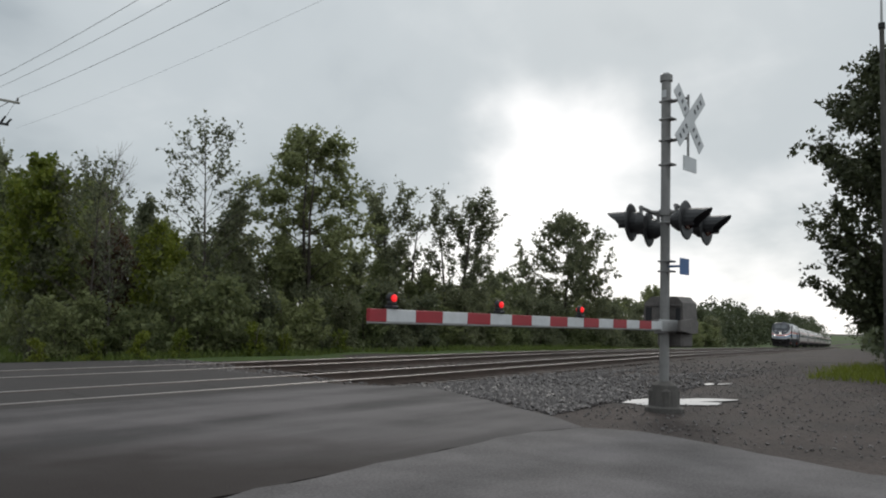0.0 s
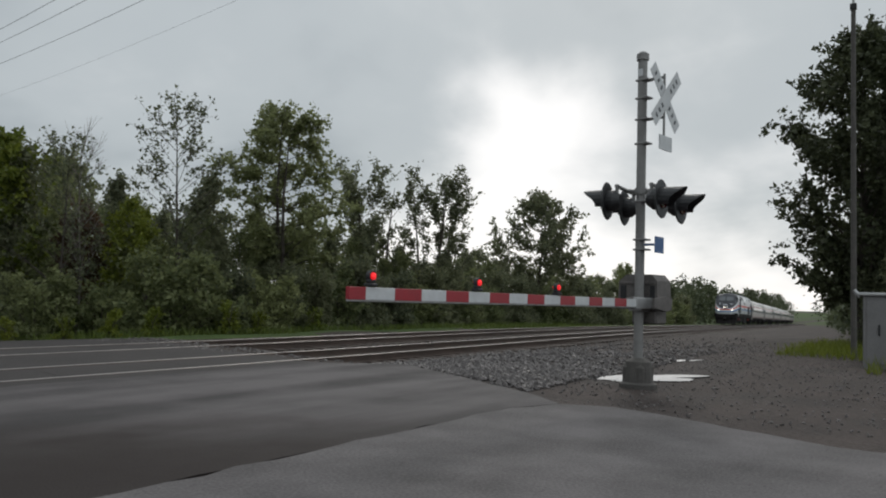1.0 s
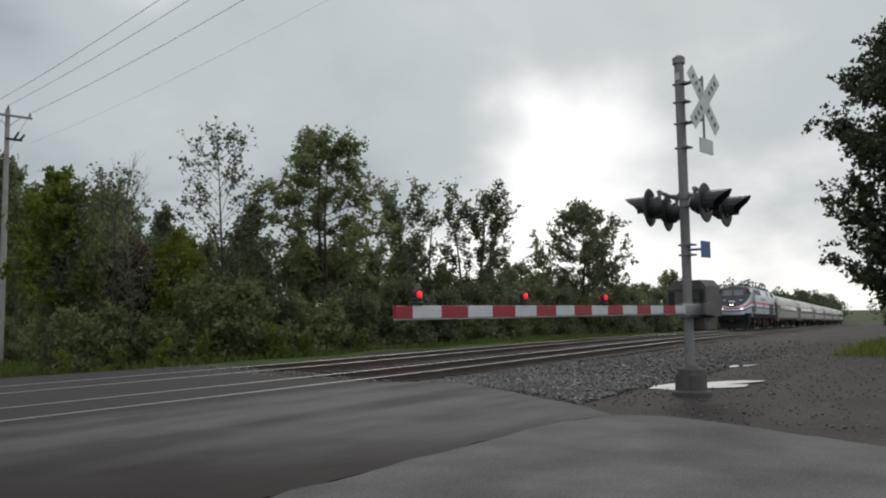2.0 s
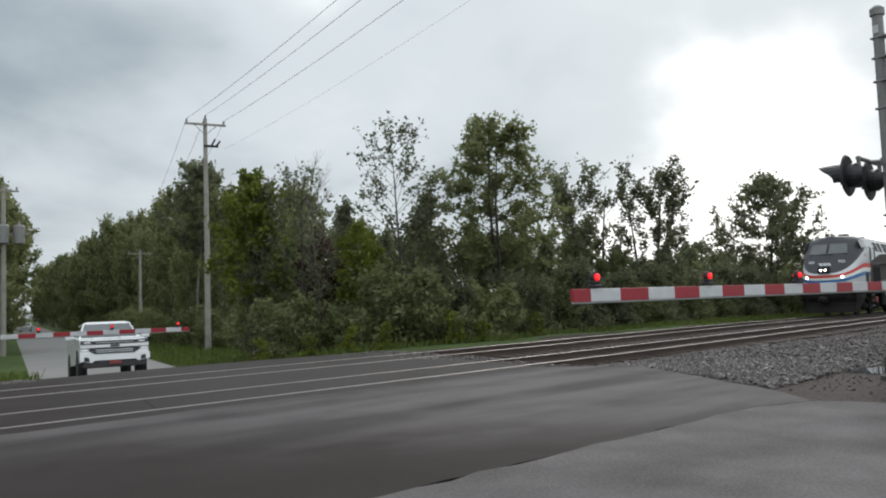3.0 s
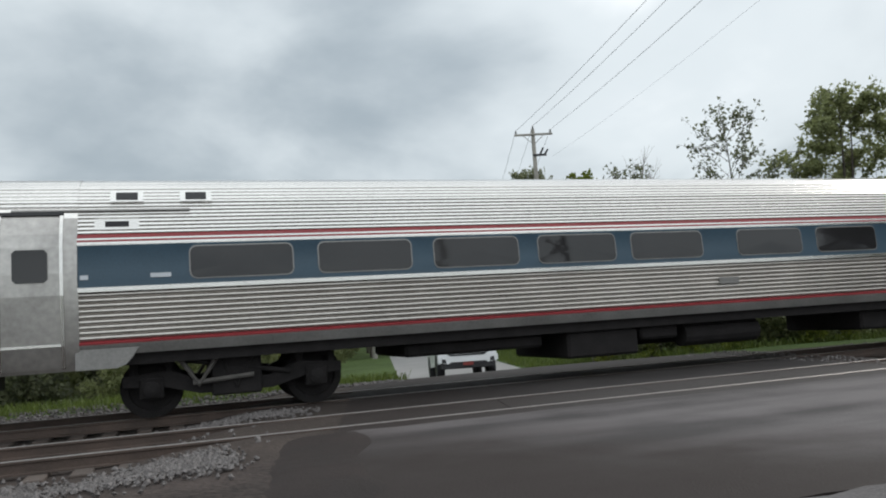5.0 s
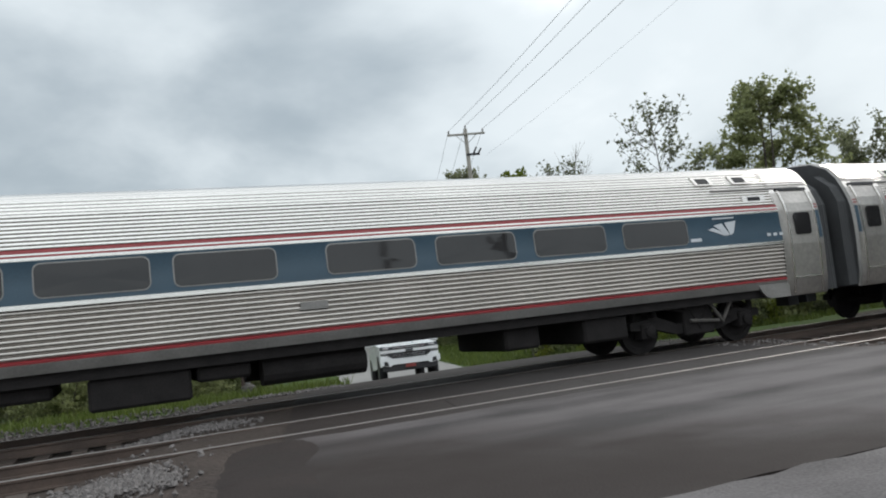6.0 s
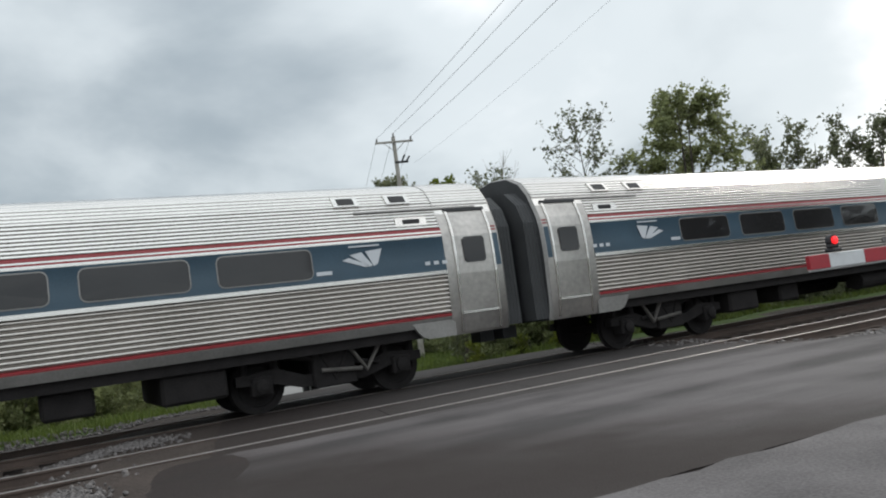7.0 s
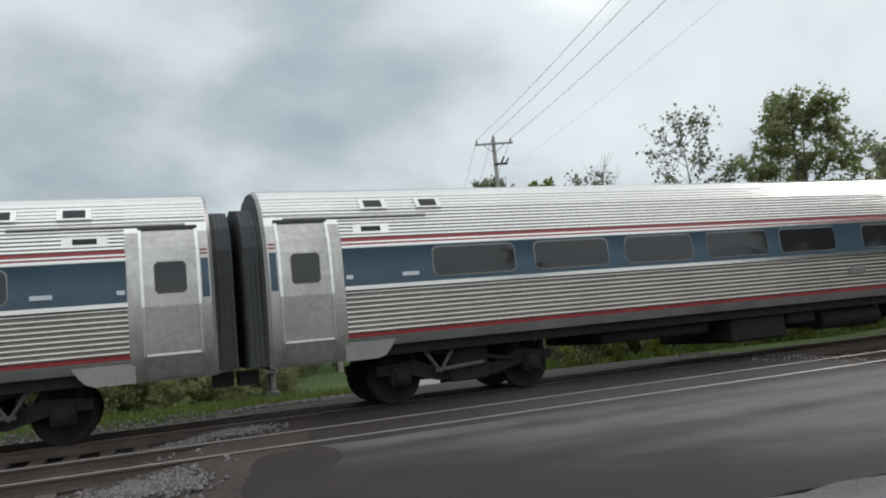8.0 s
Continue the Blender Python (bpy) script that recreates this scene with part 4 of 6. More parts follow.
VENTS = (1.85, 2.95, COACH_LEN - 3.45, COACH_LEN - 2.35)
# coach: half width at each height
COACH_SIDE = [(1.47, 0.92), (1.52, 1.10), (1.555, 1.30), (1.60, 2.10), (1.60, 2.45), (1.575, 2.87), (1.525, 3.10), (1.42, 3.35), (1.28, 3.64), (1.04, 3.92), (0.62, 4.12), (0.0, 4.19)]


def coach_w(z):
    for (w0, z0), (w1, z1) in zip(COACH_SIDE, COACH_SIDE[1:]):
        if z <= z1:
            return w0 + (w1 - w0) * (z - z0) / (z1 - z0)
    return 0.0


def ribbed(z0, z1, n, depth):
    """Profile points of n rounded flutes between two heights."""
    out = []
    for k in range(n):
        a = z0 + (z1 - z0) * k / n
        d = (z1 - z0) / n
        out += [(coach_w(a + d * k2) - depth * k1, a + d * k2) for k2, k1 in ((0.0, 1.0), (0.14, 0.45), (0.32, 0.08), (0.5, 0.0), (0.68, 0.08), (0.86, 0.45))]
    out.append((coach_w(z1) - depth, z1))
    return out


def coach():
    H = COACH_LEN / 2
    t = thing("passenger_coach", "fluted stainless steel passenger coach with a blue window band", "railway coach", group="coaches of the train")
    prof, mi = [], []
    def run(pts, m):
        for p in pts:
            prof.append(p)
            mi.append(m)
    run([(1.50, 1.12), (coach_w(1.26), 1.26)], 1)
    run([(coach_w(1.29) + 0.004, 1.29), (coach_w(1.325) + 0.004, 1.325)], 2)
    # side flutes in the darkened steel, their shade put into the colour
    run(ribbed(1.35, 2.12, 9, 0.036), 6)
    run([(coach_w(2.13) + 0.02, 2.13), (coach_w(2.20) + 0.02, 2.20)], 0)
    run([(coach_w(2.21), 2.21), (coach_w(2.45), 2.45), (coach_w(2.87), 2.87)], 3)
    run([(coach_w(2.88) + 0.006, 2.88), (coach_w(2.93) + 0.006, 2.93)], 0)
    run([(coach_w(2.935) + 0.006, 2.935), (coach_w(2.965) + 0.006, 2.965)], 2)
    run([(coach_w(2.97) + 0.006, 2.97), (coach_w(2.995) + 0.006, 2.995)], 0)
    run([(coach_w(3.0) + 0.006, 3.0), (coach_w(3.03) + 0.006, 3.03)], 2)
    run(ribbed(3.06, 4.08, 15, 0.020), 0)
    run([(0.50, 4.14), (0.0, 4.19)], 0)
    g = Geo()
    us = [1.36, COACH_LEN - 1.36]
    for s in (-1, 1):
        k0, n = len(g.v), len(prof)
        for u in us:
            g.v += [(u - H, s * w, z) for w, z in prof]
        for i in range(n - 1):
            g.f.append((k0 + i, k0 + i + 1, k0 + n + i + 1, k0 + n + i))
            g.m.append(mi[i])
    for s in (0, 1):
        u0, u1 = (0.0, 1.37) if s == 0 else (COACH_LEN - 1.37, COACH_LEN)
        ring = [(-w, z) for w, z in COACH_SIDE] + [(w, z) for w, z in reversed(COACH_SIDE[:-1])]
        ring = [(a, b if b > 0.95 else 0.90) for a, b in ring]
        k0, n = len(g.v), len(ring)
        inner = [(a * 0.97, b if b < 1 else b - 0.03) for a, b in ring]
        ends = [(u0, inner), (u0 + 0.06, ring), (u1, ring)] if s == 0 else [(u0, ring), (u1 - 0.06, ring), (u1, inner)]
        for u, r in ends:
            g.v += [(u - H, a, b) for a, b in r]
        for j in range(2):
            for i in range(n):
                g.f.append((k0 + j * n + i, k0 + j * n + (i + 1) % n, k0 + (j + 1) * n + (i + 1) % n, k0 + (j + 1) * n + i))
                # end rims coloured in the duller steel to mute their glint of sky
                rim = j == (0 if s == 0 else 1)
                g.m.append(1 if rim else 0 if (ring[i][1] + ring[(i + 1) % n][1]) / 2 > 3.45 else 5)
        g.f.append(tuple(range(k0, k0 + n)) if s == 0 else tuple(range(k0 + 2 * n, k0 + 3 * n)))
        g.m.append(4)
    part("shell", g, [M["steel"], M["steel_low"], M["pin_red"], M["band_blue"], M["fold"], M["steel_door"], M["steel_side_shaded"]], t, "fluted stainless steel shell with red pinstripes", smooth=True)
    for a, b in ((0.07, 1.37), (COACH_LEN - 1.37, COACH_LEN - 0.07)):   # roof flutes carried over the vestibules
        top = [(w + 0.016, z) for w, z in prof if z > 3.52]
        top = [(-w, z) for w, z in top] + [(w, z) for w, z in reversed(top[:-1])]
        n = len(top)
        g = Geo().add([(u - H, w, z) for u in (a, b) for w, z in top], [(i, i + 1, n + i + 1, n + i) for i in range(n - 1)])
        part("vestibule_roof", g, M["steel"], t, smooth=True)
    # doors at the ends, both sides
    levels = [0.95, 1.10, 1.30, 2.10, 2.45, 2.87, 3.08, 3.30, 3.40]
    for s in (-1, 1):
        for u0 in (0.27, COACH_LEN - 1.11):
            g = Geo()
            pts = [(max(coach_w(max(z, 0.93)), 1.49) if z < 1.0 else coach_w(z), z) for z in levels]
            side_patch(g, u0 - H, u0 + 0.84 - H, [(w + 0.012, z) for w, z in pts], s, 0, 0.02)
            door = part("door", g, M["steel_door"], t, "brushed steel end door")
            g = Geo()
            for a, b in ((u0 - 0.05, u0), (u0 + 0.84, u0 + 0.89)):
                side_patch(g, a - H, b - H, [(w + 0.035, z) for w, z in pts], s, 0, 0.04)
            side_patch(g, u0 - 0.05 - H, u0 + 0.89 - H, [(coach_w(3.40) + 0.04, 3.40), (coach_w(3.46) + 0.04, 3.46)], s, 1, 0.05)
            side_patch(g, u0 - H, u0 + 0.84 - H, [(coach_w(1.33) + 0.03, 1.30), (coach_w(1.33) + 0.03, 1.34)], s, 0, 0.03)
            part("door_frame", g, [M["steel"], M["rubber"]], door)
            g = Geo()
            cx, cz = u0 + 0.42 - H, 2.57
            pane = [(cx + 0.25 * (1 if i in (0, 1, 6, 7) else -1) * (1 if i in (0, 7, 3, 4) else 0.8), cz + 0.26 * (1 if i < 4 else -1) * (0.8 if i in (0, 3, 4, 7) else 1)) for i in range(8)]
            g.prism(pane, s * 1.59, s * 1.632)
            part("door_window", g, M["glass"], door, "dark rounded door window")
            g = Geo()
            e = u0 - 0.19 if u0 < 5 else u0 + 0.91
            side_patch(g, e - H, e + 0.12 - H, [(coach_w(z) + 0.006, z) for z in (2.21, 2.45, 2.87)], s, 0)
            for z in (2.935, 3.0):
                side_patch(g, e - H, e + 0.12 - H, [(coach_w(z) + 0.006, z), (coach_w(z + 0.03) + 0.006, z + 0.03)], s, 1)
            part("corner_stripe", g, [M["band_blue"], M["pin_red"]], t)
        for u in (3.08, 5.22, 7.35, 9.47, 11.54, 14.14, 16.27, 18.41, 20.57):
            g = Geo()
            round_patch(g, u - 0.022 - H, u + 1.702 - H, 2.278, 2.842, s, 0.010, 0, 0.12)
            win = part("window", g, M["steel_low"], t, "dark tinted window in a thin metal frame")
            for a, b in ((0.0, 1.68),):
                g = Geo()
                round_patch(g, u + a - H, u + b - H, 2.30, 2.82, s, 0.018)
                part("pane", g, M["glass"], win)
        # marks as plain shapes on the blue band
        g = Geo()
        for stroke in (((22.84, 2.57), (22.98, 2.61), (23.36, 2.45), (23.31, 2.41)), ((23.00, 2.66), (23.24, 2.70), (23.44, 2.44), (23.37, 2.41)), ((23.32, 2.71), (23.66, 2.74), (23.55, 2.46), (23.46, 2.42))):
            g.prism([(u - H, z) for u, z in stroke], s * 1.606, s * 1.612)
        part("emblem", g, M["decal_pale"], t, "pale swept emblem on the blue band")
        part("name_bar", Geo().prism([(23.0 - H, 2.80), (23.62 - H, 2.80), (23.62 - H, 2.83), (23.0 - H, 2.83)], s * 1.596, s * 1.603), M["decal_pale"], t)
        for a, w in ((1.40, 0.12), (2.45, 0.32), (22.32, 0.30), (24.55, 0.11), (24.74, 0.11), (24.93, 0.11)):
            mark = Geo().prism([(a - H, 2.33), (a + w - H, 2.33), (a + w - H, 2.40), (a - H, 2.40)], s * 1.606, s * 1.612)
            part("small_mark", mark, M["decal_pale"], t)
        for u in (1.62, COACH_LEN - 2.3):
            g = Geo()
            side_patch(g, u - H, u + 0.68 - H, [(coach_w(3.2) + 0.02, 3.14), (coach_w(3.32) + 0.03, 3.32)], s, 0, 0.04)
            side_patch(g, u + 0.16 - H, u + 0.52 - H, [(coach_w(3.24) + 0.035, 3.19), (coach_w(3.29) + 0.042, 3.28)], s, 1, 0.03)
            part("marker_light", g, [M["steel"], M["rubber"]], t)
        for u in VENTS:
            g = Geo()
            zz = (3.63, 3.85)
            side_patch(g, u - H, u + 0.52 - H, [(coach_w(z) + 0.03, z) for z in zz], s, 0, 0.05)
            side_patch(g, u + 0.09 - H, u + 0.43 - H, [(coach_w(z) + 0.036, z) for z in (3.67, 3.81)], s, 1, 0.03)
            part("roof_vent", g, [M["steel"], M["rubber"]], t, "small dark roof vent")
        g = Geo()
        side_patch(g, 13.58 - H, 14.08 - H, [(coach_w(1.70) + 0.012, 1.70), (coach_w(1.84) + 0.012, 1.84)], s, 0, 0.05)
        part("data_plate", g, M["steel_low"], t, "dull plate on the fluted side")
        for end in (0, 1):   # skirt sweeping up round the truck
            outline = [(1.30, 0.90), (1.90, 0.90), (2.04, 0.95), (2.14, 1.06), (2.22, 1.19), (2.34, 1.275), (1.30, 1.275)]
            outline = [((COACH_LEN - u if end else u) - H, z) for u, z in outline]
            part("skirt", Geo().prism(outline, s * 1.47, s * 1.535), M["steel_low"], t)
        for u0, u1 in ((0.4, 3.1), (COACH_LEN - 3.1, COACH_LEN - 0.4)):
            g = Geo()
            side_patch(g, u0 - H, u1 - H, [(coach_w(3.47) + 0.03, 3.47), (coach_w(3.5) + 0.03, 3.50)], s, 0, 0.04)
            part("rain_strip", g, M["steel_low"], t)
    g = Geo()
    g.box(1.3 - H, COACH_LEN - 1.3 - H, -1.40, 1.40, 0.93, 1.16)
    for a, b, w, z in ((6.8, 9.6, 1.2, 0.68), (10.1, 11.7, 1.3, 0.40), (11.8, 12.7, 1.25, 0.66), (17.7, 18.5, 1.2, 0.48), (19.5, 20.6, 1.3, 0.42)):
        part("equipment_box", Geo().box(a - H, b - H, -w, w, z, 0.935, c=0.05), M["under"], t)
    for s in (-1, 1):
        part("air_tank", Geo().tube([(12.9 - H, s * 1.0, 0.70), (14.8 - H, s * 1.0, 0.70)], 0.25, 14), M["under"], t)
    part("underframe", g, M["under"], t, "black underframe boxes and tanks")
    for u, d in ((3.78, -0.62), (COACH_LEN - 3.78, 0.62)):
        truck = bogie(t, u - H, 2.75)
        for s in (-1, 1):
            g = Geo()
            g.tube([(d - 0.42, s * 1.24, 1.14), (d, s * 1.24, 0.52), (d + 0.42, s * 1.24, 1.14)], 0.05, 8)
            g.tube([(d - 0.1, s * 1.24, 0.55), (d + 0.9 * (1 if d < 0 else -1), s * 1.24, 0.62)], 0.04, 8)
            part("brace", g, M["cast"], truck, "grimy grey angled brace")
    for u0, d in ((0.0, -1), (COACH_LEN, 1)):
        g = Geo()
        for k in range(9):
            w = 1.44 - 0.024 * (k % 2)
            u = u0 + d * 0.041 * k - H
            ring = [(-w, 0.95), (-w, 3.0), (-w * 0.88, 3.40), (-w * 0.62, 3.72), (0, 3.88), (w * 0.62, 3.72), (w * 0.88, 3.40), (w, 3.0), (w, 0.95)]
            g.v += [(u, y, z) for y, z in ring]
        n = len(ring)
        f = [(k * n + i, k * n + (i + 1) % n, (k + 1) * n + (i + 1) % n, (k + 1) * n + i) for k in range(8) for i in range(n)]
        g.add([], [])
        g.f += f + [tuple(range(n)), tuple(range(8 * n, 9 * n))]
        g.m += [0] * (len(f) + 2)
        g.box(min(u0, u0 + d * 0.36) - H, max(u0, u0 + d * 0.36) - H, -0.2, 0.2, 0.62, 0.88)
        part("gangway", g, M["fold"], t, "dark folded gangway")
    return t


LOCO = locomotive()
COACHES = [coach()]
for _ in range(5):
    COACHES.append(copy_thing(COACHES[0], pose(0, 0, 0)))


# ---- crossing signals ----
def lamp_head(parent, x, y, z, facing, glow):
    """A round black background with hooded lamp; facing is +1 or -1 along y."""
    g = Geo()
    g.lathe([(0.0, -0.02), (0.285, -0.02), (0.305, 0.0), (0.285, 0.012), (0.16, 0.012), (0.0, 0.012)], (x, y, z), (0, facing, 0), 32)
    g.lathe([(0.0, -0.22), (0.10, -0.22), (0.17, -0.12), (0.17, 0.0)], (x, y, z), (0, facing, 0), 18)
    n, v, f = 13, [], []
    for k in range(n):
        th = radians(-35 + 250 * k / (n - 1))
        long = 0.36 * (0.35 + 0.65 * max(0.0, math.sin(th)) ** 0.7) + 0.03
        for r, a in ((0.185, 0.0), (0.175, long), (0.165, long), (0.172, 0.0)):
            v.append((x + r * math.cos(th), y + facing * a, z + r * math.sin(th)))
    for k in range(n - 1):
        for i in range(4):
            f.append((k * 4 + i, k * 4 + (i + 1) % 4, k * 4 + 4 + (i + 1) % 4, k * 4 + 4 + i))
    g.add(v, f)
    part("lamp_head", g, M["black_sign"], parent, "black round lamp background with hood")
    g = Geo()
    g.lathe([(0.0, 0.016), (0.155, 0.016), (0.15, 0.035), (0.06, 0.055)], (x, y, z), (0, facing, 0), 20)
    part("lens", g, M["red_lit"] if glow else M["red_dim"], parent, "lit red lens" if glow else "dark red lens")


def crossing_signal(at, arm_len, arm_turn, top, lamp_z, buck_z, arm_z, turns, glows, reaches, boxed, name_label):
    """Mast with crossbuck, lamp pairs before and behind, gate box, counterweights and striped arm."""
    t = thing("crossing_signal", name_label, "crossing signal", at, group="crossing signals")
    reach, swung = reaches[0], pose(0, 0, 0, 0, 0, turns[0] * 0.4)
    g = Geo()
    g.lathe([(0.30, -0.05), (0.30, 0.05), (0.24, 0.08), (0.20, 0.40), (0.10, 0.46)], (0, 0, 0), (0, 0, 1), 16)
    g.box(-0.20, 0.20, -0.19, 0.19, -0.05, 0.36, c=0.05)
    part("base", g, M["cast"], t, "cast grey mast base")
    g = Geo()
    g.tube([(0, 0, 0.3), (0, 0, top)], 0.076, 16)
    g.lathe([(0.10, 0.0), (0.10, 0.10), (0.05, 0.14)], (0, 0, top - 0.08), (0, 0, 1), 14)
    for z in (buck_z - 0.3, buck_z + 0.05, buck_z + 0.35, buck_z - 0.7, lamp_z, lamp_z - 0.62, lamp_z - 0.78):
        g.box(-0.085, 0.085, -0.15, 0.085, z - 0.015, z + 0.015, c=0.006)
    part("mast", g, M["galv"], t, "weathered galvanised steel mast")
    # crossbuck
    for s in (-1, 1):
        g = Geo()
        e, w = 0.61, 0.115
        c, k = math.cos(radians(45)), math.sin(radians(45))
        y0 = -reach * 0.8 - 0.012 * (s + 1)
        corner = [(a * c * s - b * k * s, buck_z + a * k + b * c) for a, b in ((-e, -w), (e, -w), (e, w), (-e, w))]
        g.prism(corner, y0, y0 + 0.008)
        board = part("crossbuck_board", g, M["white_sheet"], t, "white reflective crossbuck board with dark lettering marks", at=swung)
        for q in range(8):
            g = Geo()
            a = -0.5 + q * 0.135
            if abs(a + 0.04) < 0.13:
                continue
            g.prism([(p * c * s - r * k * s, buck_z + p * k + r * c) for p, r in ((a, -0.04), (a + 0.05, -0.04), (a + 0.05, 0.04), (a, 0.04))], y0 - 0.004, y0)
            part("marking", g, M["decal_dark"], board)
    g = Geo()
    for z in (buck_z - 0.3, buck_z + 0.35):
        g.tube([(0, 0, z), (0, -reach * 0.8 + 0.01, z)], 0.025, 8)
    g.tube([(0, -reach * 0.8 + 0.02, buck_z - 0.75), (0, -reach * 0.8 + 0.02, buck_z + 0.4)], 0.02, 8)
    part("bracket", g, M["galv"], t, at=swung)
    g = Geo()
    g.box(-0.21, 0.21, -reach * 0.8 - 0.02, -reach * 0.8, buck_z - 0.85, buck_z - 0.62)
    part("track_sign", g, M["white_sheet"], t, "small white plate below the crossbuck", at=swung)
    g = Geo()
    g.box(-0.15, 0.15, -0.34, -0.33, lamp_z - 0.84, lamp_z - 0.58)
    g.tube([(0, 0, lamp_z - 0.7), (0, -0.33, lamp_z - 0.7)], 0.02, 6)
    part("notice", g, M["blue_sign"], t, "small blue notice plate", at=swung)
    part("tag", Geo().box(-0.083, -0.075, -0.055, 0.03, top - 0.36, top - 0.24, c=0.003), M["white_sheet"], t, "small white tag")
    # lamps
    for facing, gl in ((-1, glows[0]), (1, glows[1])):
        y = facing * reaches[facing > 0]
        side = part("lamp_pair", Geo().lathe([(0.10, -0.05), (0.10, 0.05)], (0, 0, lamp_z + 0.17), (0, 0, 1), 12), M["galv"], t, at=pose(0, 0, 0, 0, 0, turns[facing > 0]))
        g = Geo()
        back = y - facing * 0.16
        g.tube([(0, 0, lamp_z + 0.17), (0, back, lamp_z + 0.19)], 0.032, 8)
        g.tube([(-0.50, back, lamp_z + 0.20), (0.50, back, lamp_z + 0.20)], 0.032, 8)
        for x in (-0.46, 0.46):
            g.tube([(x, back, lamp_z + 0.23), (x, back, lamp_z)], 0.03, 8)
        part("lamp_arm", g, M["galv"], side)
        for i, x in enumerate((-0.46, 0.46)):
            lamp_head(side, x, y, lamp_z - 0.03, facing, gl[i])
    # gate machine
    bx0, bx1, by0, by1 = boxed
    g = Geo()
    z0, z1 = arm_z - 0.10, arm_z + 0.47
    g.prism([(by0, z0), (by1, z0), (by1 + 0.02, z0 + 0.18), (by1, z1 - 0.10), (by1 - 0.14, z1), (by0 + 0.10, z1), (by0, z1 - 0.10), (by0 - 0.02, z0 + 0.18)], bx0, bx1, plane="yz")
    g.box(bx0 - 0.02, bx0, by0 + 0.02, by1 - 0.02, z1 - 0.16, z1 - 0.12, c=0.006)
    g.box(bx0 - 0.025, bx0, by0 + 0.02, by1 - 0.02, z0, z0 + 0.05, c=0.006)
    shade = M["gate_grey"] if bx0 > 0 else M["galv"]
    machine = part("gate_machine", g, shade, t, "dull metal gate motor box")
    for y0, y1 in ((by0 + 0.03, by0 + 0.12), (by1 - 0.14, by1 - 0.03)):
        part("slot", Geo().box(bx0 - 0.012, bx0 + 0.01, y0, y1, z0 + 0.10, z1 - 0.18, c=0.004), M["black"], machine)
    part("lower_housing", Geo().box(bx0 + 0.03, bx1 - 0.05, by0 + 0.02, by1 - 0.22, arm_z - 0.34, arm_z - 0.10, c=0.03), shade, machine)
    part("clamp", Geo().box(-0.12, bx0 + 0.03, -0.12, 0.12, arm_z - 0.13, arm_z - 0.06, c=0.01), M["galv"], machine)
    g = Geo()
    g.tube([(0.12, 0.05, 0.3), (0.12, 0.05, arm_z - 0.25)], 0.05, 10)
    part("conduit", g, M["rail_side"], t)
    piv = part("gate_arm", Geo().box(-0.12, 0.5, -0.03, 0.03, -0.09, 0.09, c=0.01), M["alu"], t, "long red and white striped gate arm",
               at=pose(0, -0.16, arm_z, 0, 0, arm_turn))
    for s in (-0.22, 0.22):
        g = Geo()
        g.prism([(0.30, -0.07), (-0.20, -0.12), (-0.40, -0.10), (-0.44, 0.08), (-0.20, 0.12), (0.30, 0.08)], s - 0.02, s + 0.02)
        part("counterweight", g, shade, piv)
    pitch, x, k = 0.412, arm_len, 0
    first = True
    while x > 0.45:
        a = max(0.45, x - (pitch * (0.55 if first else 1.0)))
        part("stripe", Geo().box(a, x, -0.022, 0.022, -0.058, 0.060, c=0.004), M["red_sheet"] if k % 2 == 0 and x > 1.1 else M["white_sheet"], piv)
        x, k, first = a, k + 1, False
    part("hoop", Geo().tube([(0.45, 0, -0.064), (arm_len, 0, -0.064)], 0.012, 6), M["alu"], piv)
    for d in (0.31, 2.06, 3.87):
        x = arm_len - d
        g = Geo()
        g.box(x - 0.05, x + 0.05, -0.05, 0.05, 0.068, 0.10, c=0.01)
        g.box(x - 0.05, x + 0.05, -0.03, 0.03, 0.10, 0.135, c=0.012)
        housing = part("arm_lamp", g, M["black"], piv)
        for s in (-1, 1):
            g = Geo()
            g.lathe([(0.0, 0.0), (0.034, 0.0), (0.034, 0.012), (0.02, 0.022)], (x, s * 0.025, 0.165), (0, s, 0), 14)
            part("lens", g, M["red_lit"], housing, "lit red arm lamp")
        part("hood", Geo().lathe([(0.0, -0.025), (0.05, -0.025), (0.05, 0.025), (0.0, 0.025)], (x, 0, 0.165), (0, 1, 0), 14), M["black"], housing)
    return t


crossing_signal(pose(12.465, 3.87, 0.0, 0, 0, -15.4), 6.85, 189.78, 5.40, 2.98, 4.63, 1.335, (12, 17), ((0, 0), (0, 0)), (0.51, 0.41), (0.13, 0.53, -0.24, 0.47),
                "galvanised railway crossing signal with lowered striped gate, beside a puddle")
crossing_signal(pose(3.42, 23.35, -0.45, 0, 0, 164.6), 6.74, 180.0, 5.42, 3.16, 4.90, 1.27, (0, 0), ((0, 0), (0, 1)), (0.40, 0.40), (-0.20, 0.20, 0.10, 0.56),
                "galvanised railway crossing signal with one lit lamp, on grass")


